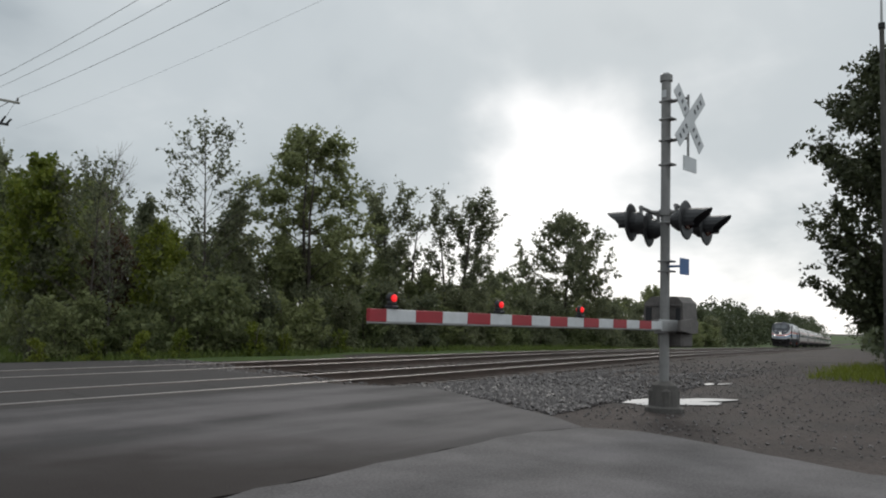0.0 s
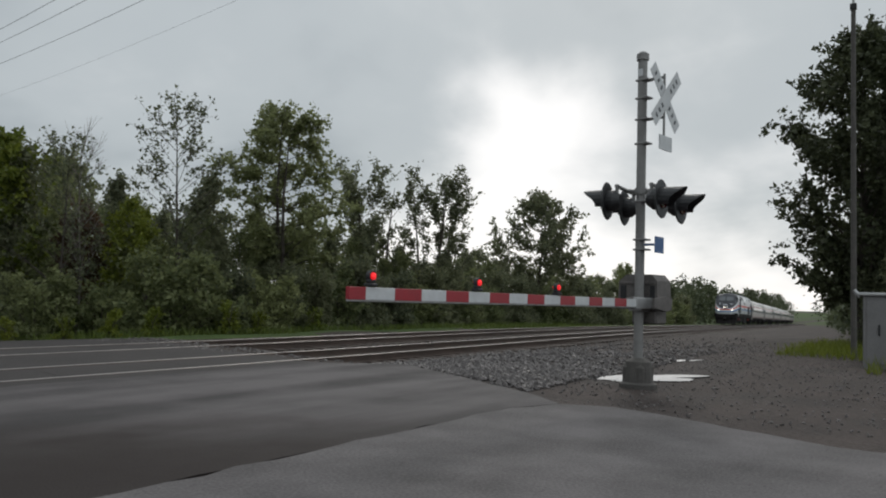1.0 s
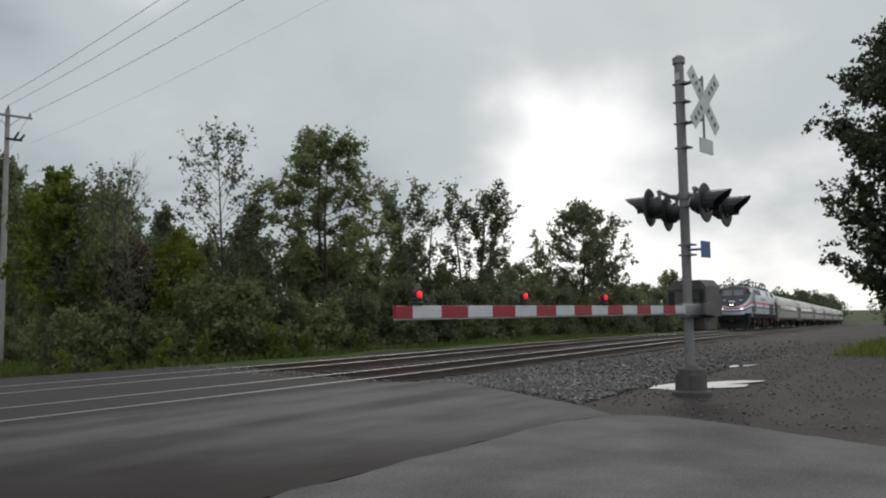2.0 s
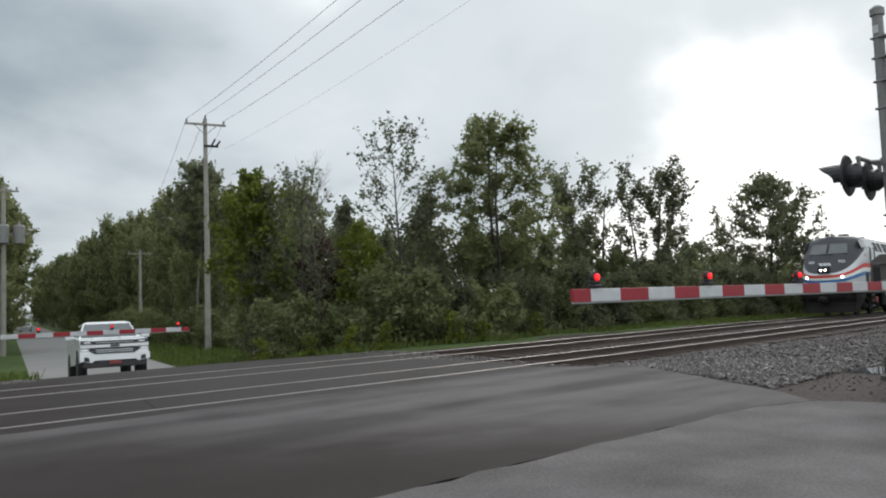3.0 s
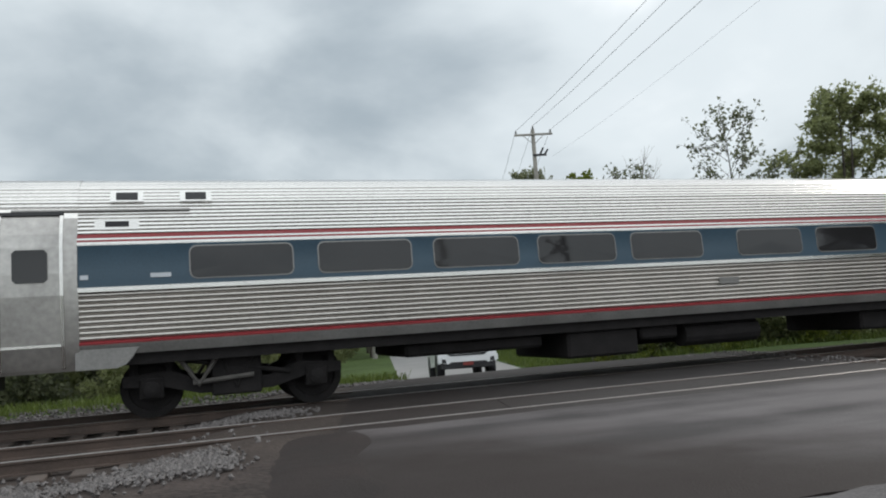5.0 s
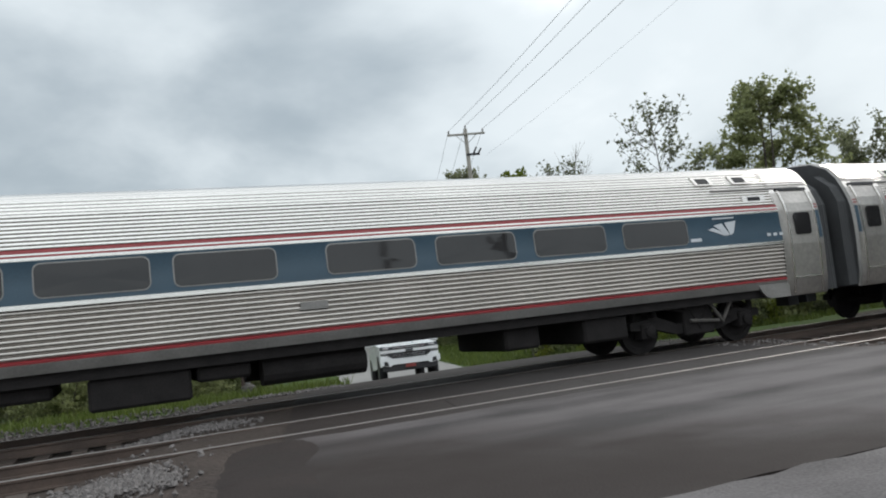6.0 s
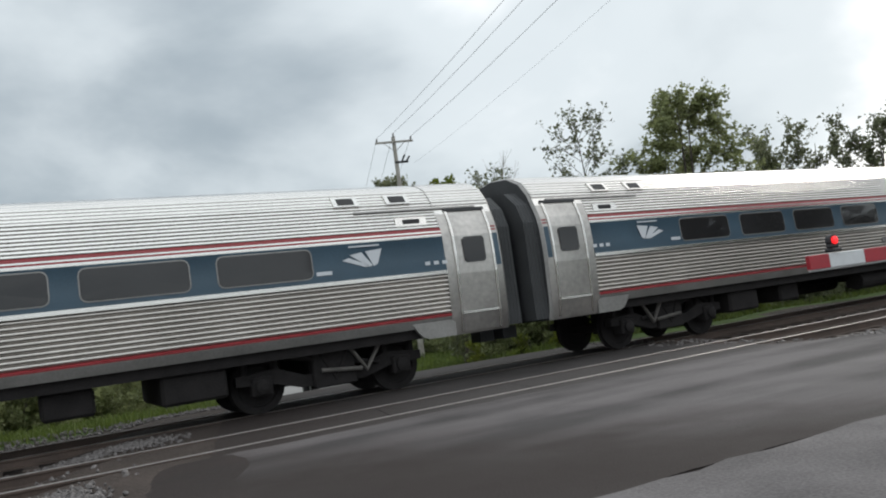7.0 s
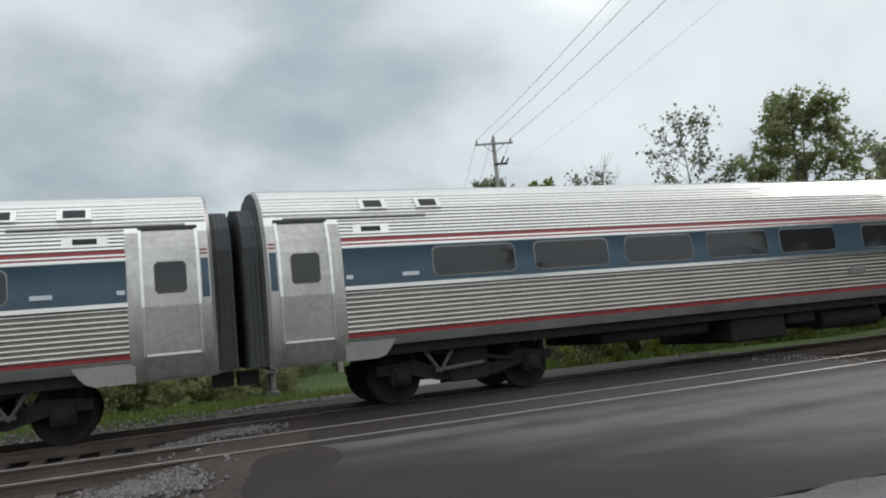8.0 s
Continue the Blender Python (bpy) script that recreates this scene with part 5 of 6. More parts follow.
# ---- poles and wires ----
def utility_pole(x, y, height, arm, top_gear, label):
    z = level(x, y) - 0.05
    t = thing("utility_pole", label, "utility pole", pose(x, y, z, 0, 0, -15.4), group="utility poles")
    part("post", Geo().tube([(0, 0, 0), (0.02, 0, height * 0.5), (0, 0, height)], 0.19, 12, r1=0.12), M["wood_pole"], t, "grey weathered wooden post")
    g = Geo()
    g.box(-arm, arm, -0.17, -0.06, height - 0.42, height - 0.30, c=0.01)
    part("crossarm", g, M["wood_pole"], t)
    for s in (-1, 1):
        part("brace", Geo().tube([(s * arm * 0.55, -0.1, height - 0.4), (0, -0.1, height - 1.0)], 0.02, 6), M["galv"], t)
    for px in (-arm + 0.12, 0.0, arm - 0.12):
        g = Geo()
        g.lathe([(0.025, 0.0), (0.06, 0.06), (0.04, 0.10), (0.07, 0.15), (0.03, 0.24)], (px, -0.11, height - 0.3 if px else height - 0.02), (0, 0, 1), 10)
        part("insulator", g, M["galv"], t)
    if top_gear == "switch":
        g = Geo()
        g.box(-0.1, 0.75, -0.15, -0.05, height - 1.75, height - 1.62)
        g.tube([(0.35, -0.1, height - 1.65), (0.55, -0.2, height - 1.25)], 0.06, 8)
        g.tube([(0.65, -0.1, height - 1.65), (0.85, -0.2, height - 1.35)], 0.06, 8)
        part("cutout_switch", g, M["black"], t)
    if top_gear == "transformers":
        for px in (-0.92, 0.0, 0.92):
            g = Geo()
            g.lathe([(0.30, 0.0), (0.36, 0.04), (0.36, 1.15), (0.30, 1.25), (0.10, 1.28), (0.08, 1.5)], (px, -0.5 if px == 0 else -0.2, height - 3.9), (0, 0, 1), 16)
            part("transformer", g, M["galv"], t, "grey drum transformer")
        g = Geo()
        g.box(-1.5, 1.5, -0.2, -0.05, height - 3.3, height - 3.15)
        part("crossarm", g, M["wood_pole"], t)
    return t


POLES = [(21.5, 44.3, 14.25), (32.3, 82.0, 9.2), (42.1, 128.0, 6.9), (11.9, -7.0, 13.8)]
for i, (x, y, h) in enumerate(POLES):
    utility_pole(x, y, h, 1.22, "switch" if i == 0 else "", "tall weathered wooden utility pole with crossarm and wires")
utility_pole(13.6, 57.5, 11.3, 0.9, "transformers", "wooden utility pole carrying three grey transformers")


def wire(a, b, sag, r=0.011):
    g = Geo()
    n = 24
    pts = []
    for k in range(n + 1):
        s = k / n
        p = Vector(a).lerp(Vector(b), s)
        p.z -= sag * 4 * s * (1 - s)
        pts.append(p)
    g.tube(pts, r, 5)
    single("overhead_wire", g, M["wire"], "thin black overhead power wire between poles", "wire", group="overhead wires")


def arm_point(i, side):
    x, y, h = POLES[i]
    a = radians(-15.4)
    z = level(x, y) - 0.05 + h + (-0.08 if side else 0.2)
    return (x + side * 1.1 * math.cos(a) + 0.11 * math.sin(a), y + side * 1.1 * math.sin(a) - 0.11 * math.cos(a), z)


wire((13.6, -6.8, level(11.9, -7) + 12.6), (22.6, 44.0, level(21.3, 44.3) + 12.4), 0.7, 0.004)
for side in (-1, 0, 1):
    for i, j, sag in ((3, 0, 0.7), (0, 1, 0.9), (1, 2, 1.6)):
        wire(arm_point(i, side), arm_point(j, side), sag, 0.010)


# ---- by the near trackside ----
def signal_cabinet():
    z = level(21.6, 0.55)
    t = thing("equipment_cabinet", "grey steel trackside equipment cabinet with a lipped lid", "cabinet", pose(21.6, 0.55, z, 0, 0, 2))
    part("body", Geo().box(-0.55, 0.55, -0.66, 0.66, 0.0, 1.72, c=0.02), M["cabinet"], t)
    part("lid", Geo().box(-0.64, 0.64, -0.74, 0.74, 1.72, 1.80, c=0.02), M["alu"], t, "pale metal lid")
    d = part("door", Geo().box(-0.575, -0.55, -0.58, 0.58, 0.12, 1.64, c=0.008), M["cabinet"], t)
    part("handle", Geo().box(-0.62, -0.575, 0.30, 0.34, 0.8, 1.05, c=0.01), M["black"], d)
    part("vent", Geo().box(-0.59, -0.575, -0.4, 0.0, 1.35, 1.5, c=0.005), M["black"], d)
    part("knob", Geo().tube([(-0.2, 0.72, 1.7), (-0.2, 0.86, 1.86)], 0.05, 8), M["alu"], t)


def antenna_mast():
    x, y = 26.0, 1.72
    t = thing("antenna_mast", "slim grey radio antenna mast behind the equipment cabinet", "mast", pose(x, y, level(x, y) - 0.05))
    part("pole", Geo().tube([(0, 0, 0), (0, 0, 10.6)], 0.085, 12, r1=0.065), M["cast"], t)
    part("tip", Geo().tube([(0, 0, 10.6), (0, 0, 12.4)], 0.04, 8, r1=0.02), M["alu"], t)
    part("clamp", Geo().box(-0.09, 0.09, -0.09, 0.09, 10.45, 10.62, c=0.01), M["black"], t)
    part("fitting", Geo().tube([(0, 0.04, 11.4), (0, 0.12, 11.7)], 0.02, 6), M["alu"], t)


signal_cabinet()
antenna_mast()


def puddle(cx, cy, rx, ry, turn, seed, z):
    rng = random.Random(seed)
    ph = [rng.uniform(0, 6.28) for _ in range(4)]
    out = []
    for k in range(48):
        a = 2 * math.pi * k / 48
        r = 1 + 0.28 * math.sin(3 * a + ph[0]) + 0.16 * math.sin(5 * a + ph[1]) + 0.10 * math.sin(9 * a + ph[2])
        px, py = rx * r * math.cos(a), ry * r * math.sin(a)
        out.append((cx + px * math.cos(turn) - py * math.sin(turn), cy + px * math.sin(turn) + py * math.cos(turn)))
    single("puddle", Geo().prism(out, z - 0.06, z, plane="xy"), M["water"], "still rain puddle mirroring the bright sky", "puddle", kind="structure")


puddle(13.9, 4.35, 1.45, 0.50, -0.62, 2, 0.004)
puddle(19.0, 5.0, 0.9, 0.16, -0.3, 5, 0.0)
puddle(22.5, 5.9, 0.8, 0.10, -0.2, 6, -0.03)


# ---- pickup truck waiting beyond the tracks ----
def pickup():
    x, y = 9.62, 27.5
    t = thing("pickup_truck", "white full-size pickup truck waiting behind the lowered gate", "pickup truck", pose(x, y, -0.85, -4.2, 0, -13.6))
    W = 0.98
    g = Geo()  # front at -y
    hull = [(-2.80, 0.52), (-2.86, 0.75), (-2.80, 1.02), (-2.66, 1.20), (-1.35, 1.30), (-1.2, 1.32), (2.85, 1.34), (2.95, 0.70), (2.8, 0.48)]
    g.prism([(a, b) for a, b in hull], -W, W, plane="yz")
    part("body", g, M["paint_white"], t, "glossy white body")
    g = Geo()
    lo = [(-0.92, -1.38, 1.30), (0.92, -1.38, 1.30), (0.92, 0.95, 1.32), (-0.92, 0.95, 1.32)]
    hi = [(-0.72, -0.62, 1.84), (0.72, -0.62, 1.84), (0.74, 0.75, 1.86), (-0.74, 0.75, 1.86)]
    top = [(-0.60, -0.45, 1.895), (0.60, -0.45, 1.895), (0.62, 0.6, 1.90), (-0.62, 0.6, 1.90)]
    g.add(lo + hi + top, [(0, 1, 5, 4), (1, 2, 6, 5), (2, 3, 7, 6), (3, 0, 4, 7), (4, 5, 9, 8), (5, 6, 10, 9), (6, 7, 11, 10), (7, 4, 8, 11), (8, 9, 10, 11)])
    part("cab", g, M["paint_white"], t)
    g = Geo()
    g.add([(-0.84, -1.345, 1.36), (0.84, -1.345, 1.36), (0.69, -0.70, 1.81), (-0.69, -0.70, 1.81), (-0.84, -1.31, 1.34), (0.84, -1.31, 1.34), (0.69, -0.66, 1.79), (-0.69, -0.66, 1.79)],
          [(0, 1, 2, 3), (4, 7, 6, 5), (0, 4, 5, 1), (1, 5, 6, 2), (2, 6, 7, 3), (3, 7, 4, 0)])
    part("windscreen", g, M["glass_pale"], t, "sloping windscreen reflecting the sky")
    for s in (-1, 1):
        g = Geo()
        g.add([(s * 0.912, -1.05, 1.38), (s * 0.912, 0.80, 1.38), (s * 0.775, 0.66, 1.78), (s * 0.765, -0.55, 1.78), (s * 0.88, -1.05, 1.38), (s * 0.88, 0.80, 1.38), (s * 0.745, 0.66, 1.78), (s * 0.735, -0.55, 1.78)],
              [(0, 1, 2, 3), (4, 7, 6, 5), (0, 4, 5, 1), (1, 5, 6, 2), (2, 6, 7, 3), (3, 7, 4, 0)])
        part("side_window", g, M["glass"], t)
        g = Geo()
        g.box(s * 1.16 - 0.13, s * 1.16 + 0.13, -1.06, -0.92, 1.30, 1.52, c=0.03)
        g.box(min(s * 0.92, s * 1.08), max(s * 0.92, s * 1.08), -1.02, -0.96, 1.33, 1.39)
        part("mirror", g, M["paint_white"], t, "white door mirror")
        g = Geo()
        g.prism([(s * 0.60, 1.05), (s * 0.97, 1.07), (s * 0.96, 1.18), (s * 0.60, 1.16)], -2.87, -2.66)
        light = part("headlight", g, M["decal_dark"], t, "slim dark headlight")
        part("reflector", Geo().box(min(s * 0.68, s * 0.88), max(s * 0.68, s * 0.88), -2.882, -2.86, 1.085, 1.135, c=0.01), M["chrome"], light)
        part("running_light", Geo().box(min(s * 0.74, s * 0.96), max(s * 0.74, s * 0.96), -2.885, -2.80, 0.86, 0.93, c=0.015), M["chrome"], t)
        g = Geo()
        g.prism([(s * 0.72, 0.53), (s * 0.88, 0.55), (s * 0.87, 0.68), (s * 0.75, 0.66)], -3.0, -2.9)
        part("fog_light", g, M["plastic"], t)
        for yy in (-1.85, 1.85):
            g = Geo()
            g.lathe([(0.24, -0.13), (0.36, -0.13), (0.40, -0.09), (0.40, 0.09), (0.36, 0.13), (0.24, 0.13)], (0, 0, 0), (1, 0, 0), 24)
            tyre = part("wheel", g, M["rubber"], t, "black road tyre", at=pose(s * 0.86, yy, 0.40))
            g = Geo()
            g.lathe([(0.0, -0.08), (0.25, -0.10), (0.25, 0.10), (0.0, 0.08)], (0, 0, 0), (1, 0, 0), 16)
            part("rim", g, M["alu"], tyre)
            g = Geo()
            g.lathe([(0.36, -0.06), (0.47, -0.06), (0.47, 0.06), (0.36, 0.06)], (s * 0.945, yy, 0.46), (1, 0, 0), 24)
            part("wheel_arch", g, M["plastic"], t)
    g = Geo()
    g.prism([(-0.62, 1.05), (0.62, 1.05), (0.62, 1.16), (-0.62, 1.16)], -2.885, -2.66)
    g.prism([(-0.56, 0.76), (0.56, 0.76), (0.72, 0.86), (0.72, 0.94), (-0.72, 0.94), (-0.72, 0.86)], -2.885, -2.70)
    grille = part("grille", g, M["plastic"], t, "black split grille")
    for z in (0.82, 0.88, 1.10):
        part("grille_bar", Geo().box(-0.54, 0.54, -2.90, -2.88, z - 0.008, z + 0.008, c=0.003), M["chrome"], grille)
    g = Geo()
    g.prism([(-0.98, 0.955), (0.98, 0.955), (0.98, 1.04), (-0.98, 1.04)], -2.90, -2.75)
    part("nose_bar", g, M["paint_white"], t, "white bar across the grille")
    part("badge", Geo().box(-0.13, 0.13, -2.93, -2.89, 0.965, 1.035, c=0.015), M["decal_dark"], grille)
    g = Geo()
    for y0, y1 in ((-0.62, -0.20), (0.20, 0.62)):
        g.box(y0, y1, -2.5, -1.5, 1.20, 1.285, c=0.03)
    part("hood_ridge", g, M["paint_white"], t)
    g = Geo()
    g.prism([(-1.0, 0.56), (-0.66, 0.50), (-0.58, 0.56), (0.58, 0.56), (0.66, 0.50), (1.0, 0.56), (1.0, 0.76), (0.66, 0.78), (0.54, 0.72), (-0.54, 0.72), (-0.66, 0.78), (-1.0, 0.76)], -2.99, -2.76)
    bumper = part("bumper", g, M["paint_white"], t, "white front bumper")
    part("air_dam", Geo().box(-0.92, 0.92, -2.93, -2.7, 0.34, 0.56, c=0.03), M["plastic"], bumper)
    part("number_plate", Geo().box(-0.17, 0.17, -2.99, -2.94, 0.44, 0.55), M["box_red"], bumper, "dull reddish number plate")


def far_car():
    x, y = road_left(150) + 1.9, 150.0
    t = thing("parked_car", "small pale car far along the country road", "car", pose(x, y, -1.16, 0, 0, -13.6))
    g = Geo()
    g.prism([(-2.2, 0.35), (-2.25, 0.8), (-1.1, 1.0), (-0.4, 1.5), (1.3, 1.5), (2.1, 1.05), (2.2, 0.4)], -0.88, 0.88, plane="yz")
    part("body", g, M["car_far"], t)
    part("windscreen", Geo().add([(-0.7, -1.08, 1.04), (0.7, -1.08, 1.04), (0.6, -0.45, 1.46), (-0.6, -0.45, 1.46), (-0.7, -1.0, 0.98), (0.7, -1.0, 0.98), (0.6, -0.37, 1.40), (-0.6, -0.37, 1.40)],
          [(0, 1, 2, 3), (4, 7, 6, 5), (0, 4, 5, 1), (1, 5, 6, 2), (2, 6, 7, 3), (3, 7, 4, 0)]), M["glass"], t)
    for s in (-1, 1):
        for yy in (-1.4, 1.4):
            g = Geo()
            g.lathe([(0.1, -0.1), (0.33, -0.1), (0.33, 0.1), (0.1, 0.1)], (s * 0.78, yy, 0.33), (1, 0, 0), 14)
            part("wheel", g, M["rubber"], t)


pickup()
far_car()


# ---- trees and undergrowth ----
def leaf_tris(rng, p, size, droop=0.0):
    """A small leaf at each point; each leaf is its own island."""
    n = len(p)
    a = rng.normal(size=(n, 3)) - np.array([0, 0, droop])
    a /= np.linalg.norm(a, axis=1)[:, None]
    b = np.cross(a, rng.normal(size=(n, 3)))
    b /= np.linalg.norm(b, axis=1)[:, None] + 1e-9
    s = size * (0.6 + 0.8 * rng.random(n))[:, None]
    return np.stack([p - a * s, p + a * s * 0.6 + b * s * 0.7, p + a * s * 0.4 - b * s * 0.7], axis=1).reshape(-1, 3)


def clump_points(rng, centres, radii, count):
    i = rng.integers(0, len(centres), count)
    d = rng.normal(size=(count, 3))
    d /= np.linalg.norm(d, axis=1)[:, None]
    return centres[i] + d * (radii[i] * rng.random(count) ** 0.6)[:, None]


def leaf_mesh(name, verts, material, k=3):
    n = len(verts) // k
    me = bpy.data.meshes.new(name)
    me.from_pydata(verts.tolist(), [], np.arange(k * n).reshape(n, k).tolist())
    me.materials.append(material)
    me.update()
    return me


def spread(style, h):
    """Half width of a crown, as a share of its widest, at share h of its height."""
    if style == "cone":
        return max(0.06, 1.0 - h) ** 0.9
    if style == "spires":
        return 0.95 - 0.45 * h
    if style == "top":
        return 0.45 + 0.55 * math.sin(min(1.0, h * 1.15) * math.pi) ** 0.7
    if style == "bush":
        return max(0.1, 1 - h ** 2.2) ** 0.5
    return max(0.08, math.sin(math.pi * min(1.0, 0.14 + 0.86 * h)) ** 0.55)


def tree_proto(seed, height, width, base, limbs, twigs, leaves, leaf_size, leaf, twig_len=0.8, trunk_r=0.14, style="round", bark="bark", stems=1, fine=True, loose=0.10):
    """Trunk, limbs and twigs, with leaves strung along the twigs; returns the meshes of wood and crown."""
    rng = np.random.default_rng(seed)
    g, pts = Geo(), []
    roots = []
    for s in range(stems):
        a = rng.uniform(0, 6.28)
        out = 0.0 if stems == 1 else width * 0.22
        tip = Vector((out * math.cos(a) + rng.normal(0, 0.2), out * math.sin(a) + rng.normal(0, 0.2), height * rng.uniform(0.86, 0.97)))
        foot = Vector((out * 0.15 * math.cos(a), out * 0.15 * math.sin(a), -0.3))
        mid1 = foot.lerp(tip, 0.35) + Vector((rng.normal(0, 0.12), rng.normal(0, 0.12), 0))
        mid2 = foot.lerp(tip, 0.68) + Vector((rng.normal(0, 0.18), rng.normal(0, 0.18), 0))
        g.tube([foot, mid1, mid2, tip], trunk_r, 7, r1=0.012)
        roots.append((foot, mid1, mid2, tip))
    def on_trunk(k, z):
        f, a, b, t = roots[k]
        for p, q in ((f, a), (a, b), (b, t)):
            if z <= q.z:
                return p.lerp(q, max(0.0, (z - p.z) / (q.z - p.z)))
        return t.copy()
    for i in range(limbs):
        h = ((i + rng.random()) / limbs) ** 0.9
        z = base + h * (height - base)
        a = i * 2.4 + rng.normal(0, 0.5)
        r = width / 2 * spread(style, h) * rng.uniform(0.55, 1.08)
        k = int(rng.integers(0, stems))
        rise = r * (1.5 if style == "spires" else 0.75 if style != "top" else 0.35)
        start = on_trunk(k, max(0.12 * height, z - rise))
        centre = on_trunk(k, z)
        end = Vector((centre.x * 0.6 + r * math.cos(a), centre.y * 0.6 + r * math.sin(a), z))
        bow = start.lerp(end, 0.55) + Vector((0, 0, -0.10 * r if style == "spires" else 0.08 * r))
        g.tube([start, bow, end], max(0.012, trunk_r * 0.30 * (1.1 - h)), 4, r1=0.007, caps=False)
        for t in range(twigs):
            u = rng.uniform(0.3, 1.0)
            p = start.lerp(bow, u / 0.55) if u < 0.55 else bow.lerp(end, (u - 0.55) / 0.45)
            d = (end - start).normalized() * 0.55 + Vector(rng.normal(0, 0.55, 3).tolist()) + Vector((0, 0, 0.9 if style == "spires" else 0.2))
            q = p + d.normalized() * twig_len * rng.uniform(0.45, 1.05)
            if fine:
                g.tube([p, q], 0.008, 3, r1=0.004, caps=False)
            n = rng.poisson(leaves)
            if n:
                w = rng.uniform(0.15, 1.08, n)[:, None]
                pts.append(np.array(p)[None] * (1 - w) + np.array(q)[None] * w + rng.normal(0, loose, (n, 3)))
    trunk = g.mesh("trunk", M[bark])
    crown = leaf_mesh("crown", leaf_tris(rng, np.concatenate(pts), leaf_size, 0.2), M[leaf]) if pts else None
    return trunk, crown


def plant_tree(proto, x, y, size, turn, label, category="tree", name="tree", wide=1.0, group="trees along the railway"):
    m = pose(x, y, level(x, y) - 0.05, 0, 0, turn) @ Matrix.Diagonal((size * wide, size * wide, size, 1))
    t = thing(name, label, category, None, group)
    t.matrix_basis = m
    part("trunk", proto[0], None, t)
    if proto[1]:
        part("crown", proto[1], None, t)
    return t


P_ROUND = tree_proto(1, 9.6, 5.6, 3.0, 46, 11, 25, 0.10, "leaf", 0.85, 0.12, "top", stems=2)
P_SPIKE = tree_proto(2, 9.2, 5.4, 1.6, 44, 9, 24, 0.095, "leaf_dark", 0.85, 0.11, "spires", stems=3)
P_MAPLE = tree_proto(3, 9.0, 7.6, 0.6, 64, 12, 22, 0.12, "leaf_dark", 1.0, 0.15)
P_THIN = tree_proto(4, 9.3, 5.0, 1.8, 46, 8, 7, 0.085, "leaf_dark", 0.8, 0.09)
P_BARE = tree_proto(5, 7.6, 2.2, 3.0, 30, 7, 0, 0.1, "leaf", 0.7, 0.06, "spires", bark="bark_pale")
P_PINE = tree_proto(6, 13.5, 6.0, 6.6, 46, 11, 20, 0.13, "leaf_dark", 0.9, 0.16, "top", bark="bark_pale")
P_MID = tree_proto(7, 6.4, 4.0, 0.6, 42, 9, 17, 0.11, "leaf", 0.75, 0.08, fine=False)
P_MID2 = tree_proto(8, 6.8, 3.0, 0.5, 40, 9, 15, 0.105, "leaf_dark", 0.6, 0.08, "cone", fine=False)
P_SLIM = tree_proto(16, 7.2, 2.6, 1.4, 34, 8, 16, 0.10, "leaf", 0.7, 0.07, "spires", fine=False, bark="bark_pale")
P_YELLOW = tree_proto(9, 6.6, 3.0, 2.0, 32, 8, 18, 0.10, "leaf_yellow", 0.7, 0.07, fine=False)
P_RUST = tree_proto(10, 4.4, 2.4, 0.8, 26, 7, 18, 0.09, "leaf_rust", 0.6, 0.05, fine=False)
P_SHRUB = tree_proto(11, 2.6, 3.0, 0.0, 36, 8, 15, 0.085, "leaf", 0.6, 0.04, "bush", stems=3, fine=False)
P_SHRUB2 = tree_proto(12, 3.3, 2.6, 0.0, 36, 8, 15, 0.09, "leaf_dark", 0.65, 0.04, "spires", stems=3, fine=False)
P_WEED = tree_proto(13, 1.1, 1.0, 0.0, 14, 5, 14, 0.055, "leaf_yellow", 0.3, 0.012, "spires", stems=2, fine=False, loose=0.04)
P_WOOD = tree_proto(14, 11.0, 6.0, 2.0, 52, 10, 15, 0.16, "leaf", 1.1, 0.14, fine=False)
# crown in the darkened leaves: its backlit shade is put into the colour
P_BIG = tree_proto(15, 11.5, 6.4, 1.8, 100, 13, 22, 0.112, "leaf_silhouette", 1.0, 0.24, fine=False)

BROAD = "broad-leaved tree with dark green foliage beside the railway"
# trees that stand out against the sky
plant_tree(P_ROUND, 26.2, 24.6, 1.02, 30, "tall rounded green tree with open gaps in its crown", wide=1.12)
plant_tree(P_THIN, 20.6, 24.8, 1.02, 80, "sparse half-dead tree with thin foliage")
plant_tree(P_SPIKE, 34.6, 25.4, 1.0, 10, "dark tree with upright leafy spires", wide=1.15)
plant_tree(P_SPIKE, 38.8, 24.6, 1.0, 140, "dark tree with upright leafy spires", wide=1.15)
plant_tree(P_MAPLE, 55.5, 25.6, 1.12, 60, "broad dark full-crowned tree beside the railway")
plant_tree(P_BARE, 17.0, 25.6, 1.02, 0, "bare dead sapling with pale branches", name="dead_tree", category="dead tree")
plant_tree(P_THIN, 15.8, 25.2, 0.78, 200, "slender young tree with thin dark foliage")
plant_tree(P_MID2, 23.4, 26.5, 1.02, 20, "narrow dark pointed tree in the hedgerow")
plant_tree(P_PINE, 26.6, 56.5, 1.03, 0, "tall tree with a bare trunk and high crown")
plant_tree(P_YELLOW, 17.6, 23.9, 0.72, 70, "yellow-green young tree among darker woods")
plant_tree(P_YELLOW, 14.9, 27.0, 1.08, 0, "yellow-green young tree among darker woods")
plant_tree(P_RUST, 17.6, 26.6, 1.1, 0, "reddish brown shrub in the hedgerow", name="shrub", category="shrub")
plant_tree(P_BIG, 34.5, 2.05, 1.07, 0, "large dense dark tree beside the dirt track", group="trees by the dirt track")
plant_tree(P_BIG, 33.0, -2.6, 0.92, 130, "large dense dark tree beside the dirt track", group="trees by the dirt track")
